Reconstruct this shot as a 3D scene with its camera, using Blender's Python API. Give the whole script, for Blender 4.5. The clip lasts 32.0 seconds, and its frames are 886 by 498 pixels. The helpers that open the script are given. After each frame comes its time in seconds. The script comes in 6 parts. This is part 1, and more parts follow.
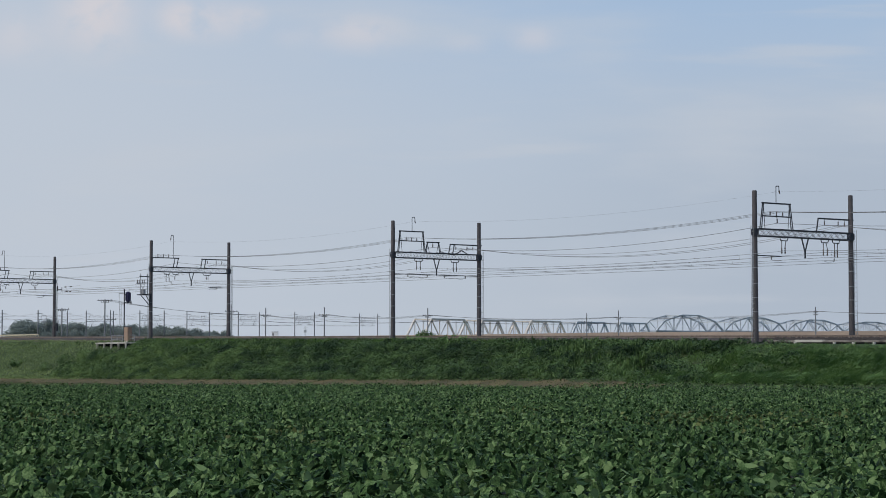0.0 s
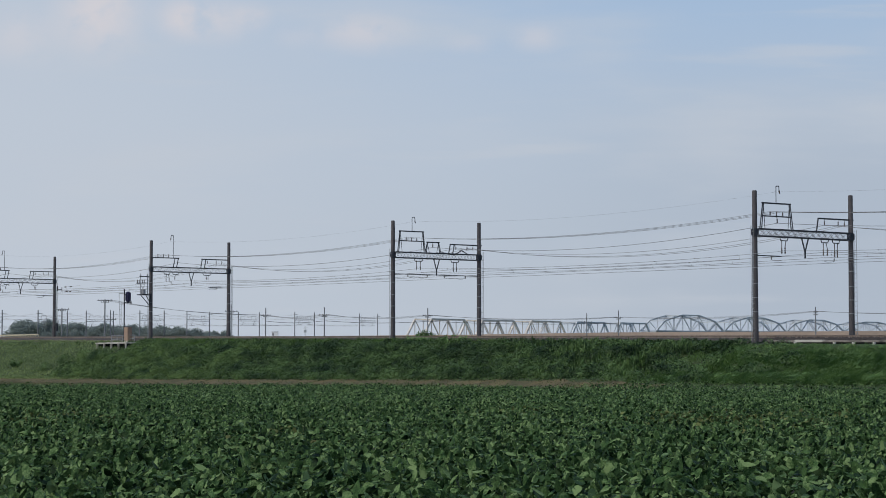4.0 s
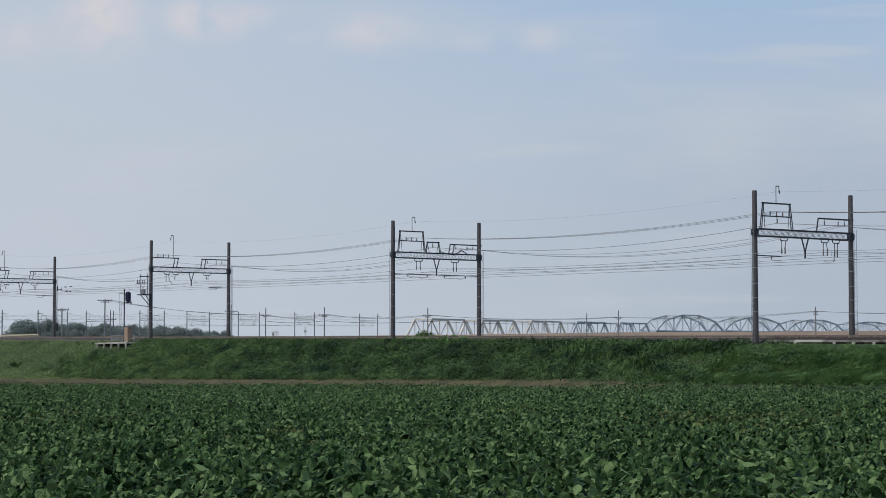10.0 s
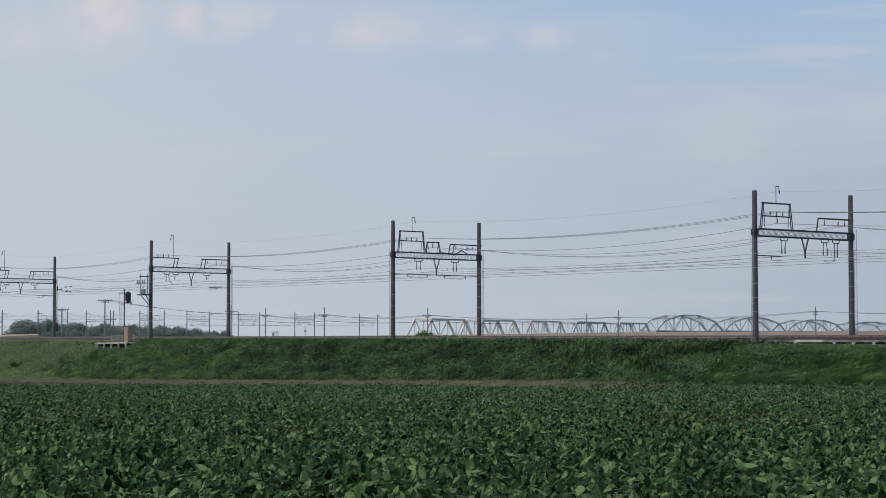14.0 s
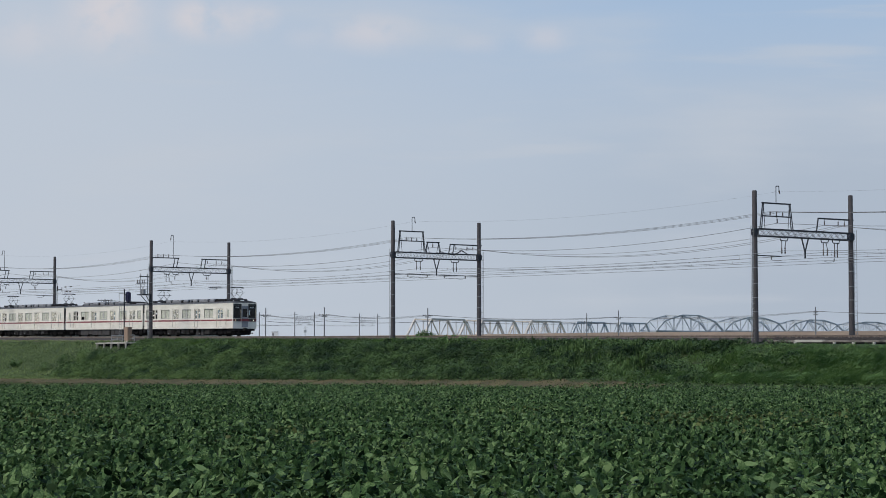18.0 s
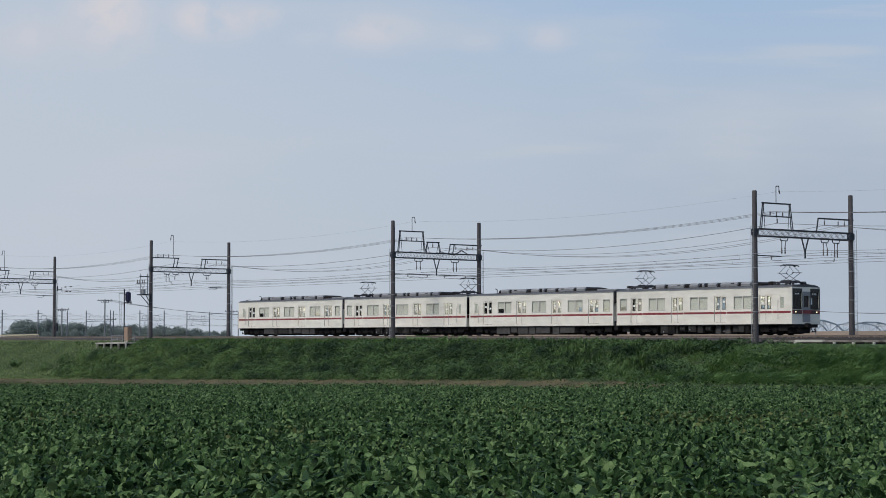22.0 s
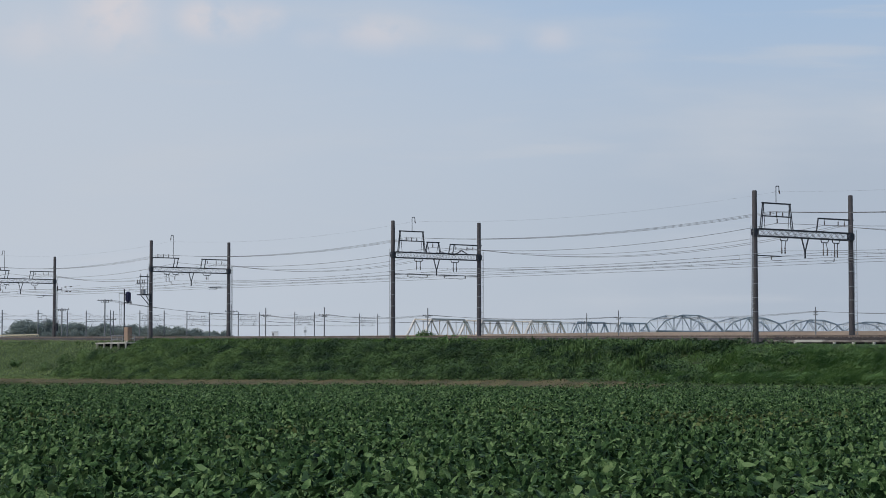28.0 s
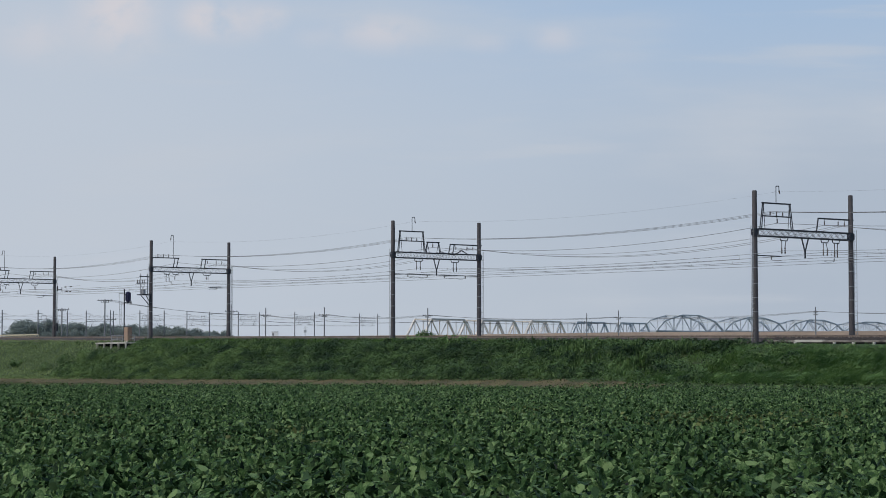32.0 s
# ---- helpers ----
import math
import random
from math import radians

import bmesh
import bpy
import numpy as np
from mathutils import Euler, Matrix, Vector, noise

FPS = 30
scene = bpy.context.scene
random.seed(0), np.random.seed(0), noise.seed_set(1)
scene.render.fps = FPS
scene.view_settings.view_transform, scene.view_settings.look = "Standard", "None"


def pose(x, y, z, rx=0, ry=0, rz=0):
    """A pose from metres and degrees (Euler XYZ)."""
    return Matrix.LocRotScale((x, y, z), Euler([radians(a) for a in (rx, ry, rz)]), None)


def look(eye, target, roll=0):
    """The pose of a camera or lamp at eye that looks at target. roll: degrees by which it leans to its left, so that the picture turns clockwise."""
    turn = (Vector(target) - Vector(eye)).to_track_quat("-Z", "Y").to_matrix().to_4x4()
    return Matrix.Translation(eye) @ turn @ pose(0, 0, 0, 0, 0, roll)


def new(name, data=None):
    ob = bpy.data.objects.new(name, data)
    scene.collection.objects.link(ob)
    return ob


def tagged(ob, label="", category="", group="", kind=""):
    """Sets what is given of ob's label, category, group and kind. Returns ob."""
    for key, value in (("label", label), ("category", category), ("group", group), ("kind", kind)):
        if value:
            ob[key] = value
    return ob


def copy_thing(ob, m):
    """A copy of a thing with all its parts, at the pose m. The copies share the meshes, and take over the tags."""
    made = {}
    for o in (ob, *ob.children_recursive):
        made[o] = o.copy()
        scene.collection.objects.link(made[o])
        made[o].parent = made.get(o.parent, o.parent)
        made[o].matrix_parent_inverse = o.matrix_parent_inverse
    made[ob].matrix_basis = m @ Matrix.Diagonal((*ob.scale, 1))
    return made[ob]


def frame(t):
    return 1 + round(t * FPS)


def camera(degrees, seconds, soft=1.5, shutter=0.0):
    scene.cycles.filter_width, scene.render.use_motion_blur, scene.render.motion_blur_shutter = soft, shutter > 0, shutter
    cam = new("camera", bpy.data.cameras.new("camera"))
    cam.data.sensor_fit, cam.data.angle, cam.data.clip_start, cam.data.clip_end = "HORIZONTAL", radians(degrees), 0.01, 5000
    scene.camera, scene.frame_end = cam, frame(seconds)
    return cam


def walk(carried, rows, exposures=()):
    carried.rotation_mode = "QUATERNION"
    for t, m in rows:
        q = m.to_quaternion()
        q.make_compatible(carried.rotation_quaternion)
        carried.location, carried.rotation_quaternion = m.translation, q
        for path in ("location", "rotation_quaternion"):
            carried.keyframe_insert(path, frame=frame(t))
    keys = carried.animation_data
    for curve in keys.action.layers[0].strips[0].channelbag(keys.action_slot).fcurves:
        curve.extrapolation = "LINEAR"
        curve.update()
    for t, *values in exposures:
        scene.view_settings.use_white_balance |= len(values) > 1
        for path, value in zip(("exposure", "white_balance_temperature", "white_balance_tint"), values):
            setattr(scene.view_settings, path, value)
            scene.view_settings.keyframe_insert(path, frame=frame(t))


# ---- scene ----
CAM_Z = 2.1
cam = camera(24.43, 32.0, soft=0.9)
EYE = pose(0, 0, CAM_Z, 93.197, 0, 0)
walk(cam, [(0.0, EYE), (32.0, EYE)])

# ---- world, sun, exposure ----
SUN_EL, SUN_AZ = 44.0, 228.0   # degrees; azimuth clockwise from +Y
world = bpy.data.worlds.new("hazy_sky")
scene.world = world
world.use_nodes = True
wn, wl = world.node_tree.nodes, world.node_tree.links
wn.clear()
w_out = wn.new("ShaderNodeOutputWorld")
w_bg = wn.new("ShaderNodeBackground")
w_sky = wn.new("ShaderNodeTexSky")
w_sky.sky_type = "NISHITA"
w_sky.sun_disc = False
w_sky.sun_elevation, w_sky.sun_rotation = radians(SUN_EL), radians(SUN_AZ)
w_sky.air_density, w_sky.dust_density, w_sky.ozone_density = 1.0, 2.0, 1.5
w_gain = wn.new("ShaderNodeMix")
w_gain.data_type, w_gain.blend_type = "RGBA", "MULTIPLY"
w_gain.inputs[0].default_value = 1.0
w_gain.inputs[7].default_value = (0.085, 0.085, 0.085, 1)
wl.new(w_sky.outputs[0], w_gain.inputs[6])
w_co = wn.new("ShaderNodeTexCoord")
w_sep = wn.new("ShaderNodeSeparateXYZ")
wl.new(w_co.outputs["Generated"], w_sep.inputs[0])
w_ramp = wn.new("ShaderNodeValToRGB")       # haze colour by height over the horizon
HAZE = ((0.0, (0.472, 0.527, 0.603)), (0.065, (0.452, 0.520, 0.611)), (0.115, (0.442, 0.528, 0.645)), (0.172, (0.368, 0.495, 0.673)), (0.30, (0.20, 0.33, 0.56)))


def haze_ramp(node):
    r = node.color_ramp
    r.elements[0].position, r.elements[0].color = HAZE[0][0], (*HAZE[0][1], 1)
    r.elements[1].position, r.elements[1].color = HAZE[-1][0], (*HAZE[-1][1], 1)
    for pos, col in HAZE[1:-1]:
        r.elements.new(pos).color = (*col, 1)


haze_ramp(w_ramp)
wl.new(w_sep.outputs[2], w_ramp.inputs[0])
w_fac = wn.new("ShaderNodeMapRange")
w_fac.inputs[1].default_value, w_fac.inputs[2].default_value = 0.24, 0.75
w_fac.inputs[3].default_value, w_fac.inputs[4].default_value = 1.0, 0.45
wl.new(w_sep.outputs[2], w_fac.inputs[0])
w_mix = wn.new("ShaderNodeMix")
w_mix.data_type = "RGBA"
wl.new(w_fac.outputs[0], w_mix.inputs[0])
wl.new(w_gain.outputs[2], w_mix.inputs[6])
wl.new(w_ramp.outputs[0], w_mix.inputs[7])
wl.new(w_mix.outputs[2], w_bg.inputs[0])
w_bg.inputs[1].default_value = 1.0
wl.new(w_bg.outputs[0], w_out.inputs[0])

sun_data = bpy.data.lights.new("sun", "SUN")
sun_data.energy, sun_data.angle, sun_data.color = 2.5, radians(20.0), (1.0, 0.94, 0.85)
sun = new("sun", sun_data)
_az, _el = radians(SUN_AZ), radians(SUN_EL)
sun.matrix_basis = look((0, 0, 0), (-math.sin(_az) * math.cos(_el), -math.cos(_az) * math.cos(_el), -math.sin(_el)))
scene.view_settings.exposure = 0.0

# ---- materials ----


def material(name, c1, c2=None, rough=0.7, scale=8.0, metal=0.0, bump=0.0, vary="", streak=(1, 1, 1), detail=5.0, coords="Object", spread=0.25, translucent=0.0, third=None, spec=0.5, centre=0.7, weight=0.8, patch=1.0, finer=9, mottle=0.4):
    """Two-tone noise at two scales; vary: 'island' or 'object' shifts the mix per leaf or per piece."""
    m = bpy.data.materials.new(name)
    m.use_nodes = True
    n, l = m.node_tree.nodes, m.node_tree.links
    p = n["Principled BSDF"]
    p.inputs["Roughness"].default_value, p.inputs["Metallic"].default_value = rough, metal
    p.inputs["Specular IOR Level"].default_value = spec
    c2 = c2 or tuple(c * 0.75 for c in c1)
    co, mp = n.new("ShaderNodeTexCoord"), n.new("ShaderNodeMapping")
    mp.inputs["Scale"].default_value = streak
    l.new(co.outputs[coords], mp.inputs[0])
    big, fine = n.new("ShaderNodeTexNoise"), n.new("ShaderNodeTexNoise")
    for t, s in ((big, scale), (fine, scale * finer)):
        t.inputs["Scale"].default_value, t.inputs["Detail"].default_value = s, detail
        l.new(mp.outputs[0], t.inputs["Vector"])
    add = n.new("ShaderNodeMath")
    add.operation = "MULTIPLY_ADD"
    add.inputs[1].default_value = mottle
    l.new(fine.outputs["Fac"], add.inputs[0])
    pm = n.new("ShaderNodeMath")
    pm.operation = "MULTIPLY_ADD"
    pm.inputs[1].default_value, pm.inputs[2].default_value = patch, 0.7 - 0.5 * patch - 0.5 * mottle
    l.new(big.outputs["Fac"], pm.inputs[0])
    l.new(pm.outputs[0], add.inputs[2])
    val = add.outputs[0]
    if vary:
        rnd = n.new("ShaderNodeNewGeometry").outputs["Random Per Island"] if vary == "island" else n.new("ShaderNodeObjectInfo").outputs["Random"]
        a2 = n.new("ShaderNodeMath")
        a2.operation = "MULTIPLY_ADD"
        a2.inputs[1].default_value = weight
        l.new(rnd, a2.inputs[0])
        sub = n.new("ShaderNodeMath")
        sub.operation = "SUBTRACT"
        sub.inputs[1].default_value = weight / 2
        l.new(val, sub.inputs[0])
        l.new(sub.outputs[0], a2.inputs[2])
        val = a2.outputs[0]
    ramp = n.new("ShaderNodeValToRGB")
    r = ramp.color_ramp
    r.elements[0].position, r.elements[0].color = centre - spread, (*c2, 1)
    r.elements[1].position, r.elements[1].color = centre + spread, (*c1, 1)
    if third:
        r.elements[1].position = centre
        e = r.elements.new(min(0.99, centre + spread))
        e.color = (*third, 1)
    l.new(val, ramp.inputs[0])
    l.new(ramp.outputs[0], p.inputs["Base Color"])
    if bump:
        b = n.new("ShaderNodeBump")
        b.inputs["Strength"].default_value, b.inputs["Distance"].default_value = bump, 0.02
        l.new(fine.outputs["Fac"], b.inputs["Height"])
        l.new(b.outputs[0], p.inputs["Normal"])
    if translucent:
        tr, mx = n.new("ShaderNodeBsdfTranslucent"), n.new("ShaderNodeMixShader")
        l.new(ramp.outputs[0], tr.inputs[0])
        mx.inputs[0].default_value = translucent
        l.new(p.outputs[0], mx.inputs[1])
        l.new(tr.outputs[0], mx.inputs[2])
        l.new(mx.outputs[0], n["Material Output"].inputs[0])
    return m


def glass_material(name, tint, rough=0.05, see=0.6):
    m = bpy.data.materials.new(name)
    m.use_nodes = True
    n, l = m.node_tree.nodes, m.node_tree.links
    n.clear()
    out, mx, tr, gl = n.new("ShaderNodeOutputMaterial"), n.new("ShaderNodeMixShader"), n.new("ShaderNodeBsdfTransparent"), n.new("ShaderNodeBsdfPrincipled")
    tr.inputs[0].default_value = (*tint, 1)
    gl.inputs["Base Color"].default_value = (0.02, 0.022, 0.025, 1)
    gl.inputs["Roughness"].default_value = rough
    mx.inputs[0].default_value = 1 - see
    l.new(tr.outputs[0], mx.inputs[1])
    l.new(gl.outputs[0], mx.inputs[2])
    l.new(mx.outputs[0], out.inputs[0])
    return m


def glow_material(name, colour, strength):
    m = bpy.data.materials.new(name)
    m.use_nodes = True
    p = m.node_tree.nodes["Principled BSDF"]
    p.inputs["Base Color"].default_value = (*colour, 1)
    p.inputs["Emission Color"].default_value = (*colour, 1)
    p.inputs["Emission Strength"].default_value = strength
    return m


M_SOIL = material("soil", (0.028, 0.022, 0.014), (0.013, 0.011, 0.008), 0.95, 0.6, bump=0.5)
M_FARLAND = material("far_land", (0.13, 0.13, 0.06), (0.06, 0.09, 0.035), 0.95, 0.02)
M_BANK = material("bank_soil", (0.045, 0.075, 0.022), (0.022, 0.04, 0.014), 0.95, 0.5, bump=0.4)
M_LEVEE = material("levee_dry_grass", (0.270, 0.205, 0.155), (0.180, 0.142, 0.108), 0.95, 0.05, bump=0.3, streak=(1, 1, 4))
# random leaf tones; near-black also paints shade in gaps, the palest leaf highlights
M_SOY = material("soy_leaf_and_gap_shade", (0.053, 0.108, 0.034), (0.0045, 0.0160, 0.0052), 0.56, 2.2, vary="island", spread=0.36, translucent=0.17, third=(0.168, 0.252, 0.102), spec=0.09, centre=0.755, bump=0.8, finer=17, mottle=0.70, weight=0.32, patch=2.1)
M_WEED = material("weed_leaf", (0.094, 0.165, 0.056), (0.015, 0.036, 0.014), 0.55, 0.45, vary="island", spread=0.40, translucent=0.12, spec=0.2, patch=3.0, weight=0.5)
M_WEEDL = material("pale_weed_leaf", (0.121, 0.198, 0.064), (0.032, 0.069, 0.025), 0.55, 0.45, vary="island", spread=0.40, translucent=0.12, spec=0.2, patch=3.0, weight=0.5)
M_GRASS = material("long_grass", (0.092, 0.172, 0.040), (0.028, 0.064, 0.015), 0.6, 0.25, vary="island", spread=0.40, translucent=0.12, spec=0.25, patch=2.2)
M_COMB = material("leaning_grass", (0.195, 0.322, 0.105), (0.066, 0.142, 0.048), 0.5, 0.6, vary="island", spread=0.30, translucent=0.12, spec=0.3, patch=2.2)
M_LAWN = material("pale_grass", (0.240, 0.318, 0.122), (0.122, 0.180, 0.064), 0.6, 0.3, vary="island", spread=0.40, translucent=0.12, spec=0.25, patch=2.2)
M_EARTH = material("dry_earth", (0.122, 0.097, 0.044), (0.060, 0.057, 0.024), 0.95, 0.5, bump=0.5, patch=1.6)
M_AGED = material("yellowed_leaf", (0.125, 0.150, 0.052), (0.075, 0.082, 0.030), 0.7, 2.2, vary="island", spread=0.40, translucent=0.1, spec=0.15)
M_DRY = material("dry_grass", (0.195, 0.160, 0.080), (0.080, 0.088, 0.036), 0.9, 0.2, vary="island", spread=0.40)
M_BALLAST = material("ballast_stone", (0.074, 0.064, 0.062), (0.022, 0.020, 0.021), 0.95, 3.2, bump=0.8)
M_CONC = material("concrete", (0.52, 0.50, 0.46), (0.28, 0.265, 0.24), 0.9, 0.9, bump=0.3)
M_KERB = material("stained_concrete", (0.27, 0.245, 0.22), (0.062, 0.057, 0.053), 0.9, 1.6, bump=0.4)
M_POLE = material("pole_concrete", (0.097, 0.089, 0.093), (0.047, 0.044, 0.049), 0.8, 1.4, bump=0.2, streak=(3, 3, 0.4))
M_STEEL = material("weathered_steel", (0.052, 0.055, 0.067), (0.028, 0.030, 0.038), 0.6, 3.0, metal=0.3, bump=0.1)
M_GALV = material("galvanised_steel", (0.36, 0.37, 0.38), (0.24, 0.25, 0.26), 0.5, 4.0, metal=0.5)
M_WIRE = material("wire_metal", (0.22, 0.215, 0.215), (0.14, 0.14, 0.14), 0.55, 2.0, metal=0.4)
M_INSUL = material("porcelain", (0.13, 0.10, 0.09), (0.07, 0.055, 0.05), 0.25, 6.0)
M_RAIL = material("rail_steel", (0.30, 0.25, 0.21), (0.16, 0.11, 0.08), 0.45, 3.0, metal=0.6)
M_SLEEPER = material("sleeper_concrete", (0.33, 0.31, 0.28), (0.2, 0.185, 0.165), 0.9, 3.0)
M_CREAM = material("cream_paint", (0.82, 0.795, 0.715), (0.68, 0.65, 0.575), 0.40, 0.8, streak=(0.8, 1, 2.2), spread=0.32, patch=1.5, bump=0.04)
M_RED = material("maroon_stripe", (0.25, 0.040, 0.046), (0.19, 0.030, 0.037), 0.45, 1.5)
M_ROOF = material("roof_grey", (0.11, 0.112, 0.12), (0.065, 0.067, 0.072), 0.75, 1.2, bump=0.15)
M_AC = material("roof_unit_grey", (0.29, 0.30, 0.32), (0.20, 0.207, 0.22), 0.65, 1.8)
M_DARK = material("underfloor_black", (0.026, 0.024, 0.024), (0.012, 0.011, 0.012), 0.9, 3.0, spec=0.12)
M_BOX = material("underfloor_grey", (0.050, 0.048, 0.047), (0.022, 0.021, 0.021), 0.85, 2.2, spec=0.2)
M_RUBBER = material("gangway_rubber", (0.03, 0.03, 0.033), (0.018, 0.018, 0.02), 0.95, 6.0, spec=0.1)
M_MASK = material("black_mask", (0.022, 0.023, 0.026), (0.014, 0.015, 0.017), 0.3, 2.0)
M_SEAT = material("seat_moquette", (0.12, 0.05, 0.05), (0.08, 0.03, 0.03), 0.9, 6.0)
M_BLIND = material("window_blind", (0.80, 0.79, 0.71), (0.74, 0.72, 0.64), 0.8, 2.0)
M_GLASS = glass_material("window_glass", (0.91, 0.93, 0.92), see=0.93)
M_WIND = glass_material("windscreen_glass", (0.10, 0.115, 0.125), see=0.5)
# fill glow, set strong so the door and window panes look brighter
M_FILL = glow_material("saloon_fill_glow", (1.0, 0.98, 0.94), 8.0)
M_NOTICE = material("white_notice", (0.82, 0.82, 0.80), (0.74, 0.74, 0.72), 0.5, 6.0)
M_BOXL = material("underfloor_case", (0.074, 0.068, 0.066), (0.030, 0.028, 0.027), 0.7, 2.2)
M_FRAME = material("window_frame_grey", (0.50, 0.49, 0.46), (0.42, 0.41, 0.39), 0.5, 3.0)
M_SEAL = material("door_rubber", (0.34, 0.33, 0.31), (0.25, 0.245, 0.23), 0.7, 4.0)
M_LAMP = glow_material("headlamp_glow", (1.0, 0.82, 0.52), 2.2)
M_SIGNAL = material("signal_navy", (0.028, 0.028, 0.095), (0.016, 0.016, 0.05), 0.4, 4.0)
M_TAN = material("cabinet_tan", (0.33, 0.235, 0.175), (0.24, 0.17, 0.125), 0.7, 1.5)
M_YELLOW = material("fence_yellow", (0.58, 0.53, 0.38), (0.48, 0.43, 0.31), 0.6, 1.2)
M_TRUSS = material("truss_cream", (0.68, 0.63, 0.57), (0.49, 0.455, 0.42), 0.6, 0.05)
# distance haze mixed into the steel colour; near lattice bars use it as plain grey
M_FARS = material("hazy_steel", (0.185, 0.195, 0.215), (0.125, 0.133, 0.15), 0.7, 1.5)
M_BLUE = material("truss_blue_grey", (0.50, 0.535, 0.565), (0.37, 0.40, 0.43), 0.6, 0.05)
# pale blue-grey: distance haze painted into the leaf colour, shaded parts lifted too
M_TREE = material("haze_tinted_leaf", (0.290, 0.335, 0.310), (0.235, 0.280, 0.262), 0.9, 0.3, vary="island", spread=0.4, spec=0.05, translucent=0.5)
M_BARK = material("bark", (0.10, 0.085, 0.07), (0.06, 0.05, 0.045), 0.9, 2.0)
M_PALE = material("pale_wall", (0.74, 0.75, 0.77), (0.62, 0.63, 0.66), 0.8, 0.4)
M_ROOFW = material("weathered_panel", (0.24, 0.255, 0.27), (0.17, 0.18, 0.19), 0.8, 0.4)
M_WHITEW = material("pale_render", (0.42, 0.45, 0.48), (0.34, 0.37, 0.40), 0.8, 0.2)
M_BIRD = material("bird_feather", (0.035, 0.035, 0.045), (0.018, 0.018, 0.024), 0.6, 20.0)
M_BIRDW = material("bird_belly", (0.55, 0.52, 0.48), (0.42, 0.40, 0.36), 0.7, 20.0)

# ---- shapes ----


class Shape:
    def __init__(self):
        self.v, self.f = [], []

    def add(self, verts, faces):
        k = len(self.v)
        self.v.extend(tuple(p) for p in verts)
        self.f.extend(tuple(i + k for i in q) for q in faces)
        return self

    def box(self, x0, x1, y0, y1, z0, z1, c=0.0):
        """A box; c cuts its four upright edges and its top rim."""
        if c <= 0:
            return self.add([(x0, y0, z0), (x1, y0, z0), (x1, y1, z0), (x0, y1, z0), (x0, y0, z1), (x1, y0, z1), (x1, y1, z1), (x0, y1, z1)],
                            [(3, 2, 1, 0), (4, 5, 6, 7), (0, 1, 5, 4), (1, 2, 6, 5), (2, 3, 7, 6), (3, 0, 4, 7)])
        def ring(e, z):
            a, b = c + e, e
            return [(x0 + a, y0 + b, z), (x1 - a, y0 + b, z), (x1 - b, y0 + a, z), (x1 - b, y1 - a, z), (x1 - a, y1 - b, z), (x0 + a, y1 - b, z), (x0 + b, y1 - a, z), (x0 + b, y0 + a, z)]
        v = ring(0, z0) + ring(0, z1 - c) + ring(c * 0.7, z1)
        f = [tuple(range(7, -1, -1)), tuple(range(16, 24))]
        for r in (0, 8):
            f += [(r + i, r + (i + 1) % 8, r + 8 + (i + 1) % 8, r + 8 + i) for i in range(8)]
        return self.add(v, f)

    def bar(self, p, q, r, n=6, r2=None):
        p, q = Vector(p), Vector(q)
        d = (q - p).normalized()
        s = d.cross(Vector((0, 0, 1)) if abs(d.z) < 0.9 else Vector((1, 0, 0))).normalized()
        t = d.cross(s)
        r2 = r if r2 is None else r2
        ring = [(math.cos(2 * math.pi * i / n), math.sin(2 * math.pi * i / n)) for i in range(n)]
        v = [p + (s * a + t * b) * r for a, b in ring] + [q + (s * a + t * b) * r2 for a, b in ring]
        return self.add(v, [(i, i + n, (i + 1) % n + n, (i + 1) % n) for i in range(n)] + [tuple(range(n)), tuple(range(2 * n - 1, n - 1, -1))])

    def beam(self, p, q, w, h):
        """A square bar of width w (level) and height h."""
        p, q = Vector(p), Vector(q)
        d = (q - p).normalized()
        s = d.cross(Vector((0, 0, 1)) if abs(d.z) < 0.95 else Vector((1, 0, 0))).normalized() * w / 2
        t = s.cross(d).normalized() * h / 2
        v = [e + a * s + b * t for e in (p, q) for a, b in ((-1, -1), (1, -1), (1, 1), (-1, 1))]
        return self.add(v, [(0, 1, 2, 3), (7, 6, 5, 4), (0, 4, 5, 1), (1, 5, 6, 2), (2, 6, 7, 3), (3, 7, 4, 0)])

    def path(self, pts, r, n=5):
        for a, b in zip(pts, pts[1:]):
            self.bar(a, b, r, n)
        return self

    def tube(self, pts, r, n=5):
        """One continuous tube along mostly level points."""
        k, m = len(self.v), len(pts)
        for i, p in enumerate(pts):
            d = (Vector(pts[min(i + 1, m - 1)]) - Vector(pts[max(i - 1, 0)])).normalized()
            s = d.cross(Vector((0, 0, 1))).normalized()
            t = s.cross(d)
            for j in range(n):
                a = 2 * math.pi * j / n
                self.v.append(tuple(Vector(p) + s * (r * math.cos(a)) + t * (r * math.sin(a))))
        for i in range(m - 1):
            for j in range(n):
                self.f.append((k + i * n + j, k + i * n + (j + 1) % n, k + (i + 1) * n + (j + 1) % n, k + (i + 1) * n + j))
        return self

    def stack(self, x, y, rows, n=12):
        """A turned form round a vertical axis: rows of (radius, z)."""
        k = len(self.v)
        for r, z in rows:
            for j in range(n):
                a = 2 * math.pi * j / n
                self.v.append((x + r * math.cos(a), y + r * math.sin(a), z))
        for i in range(len(rows) - 1):
            for j in range(n):
                self.f.append((k + i * n + j, k + i * n + (j + 1) % n, k + (i + 1) * n + (j + 1) % n, k + (i + 1) * n + j))
        self.f.append(tuple(k + j for j in range(n - 1, -1, -1)))
        self.f.append(tuple(k + (len(rows) - 1) * n + j for j in range(n)))
        return self

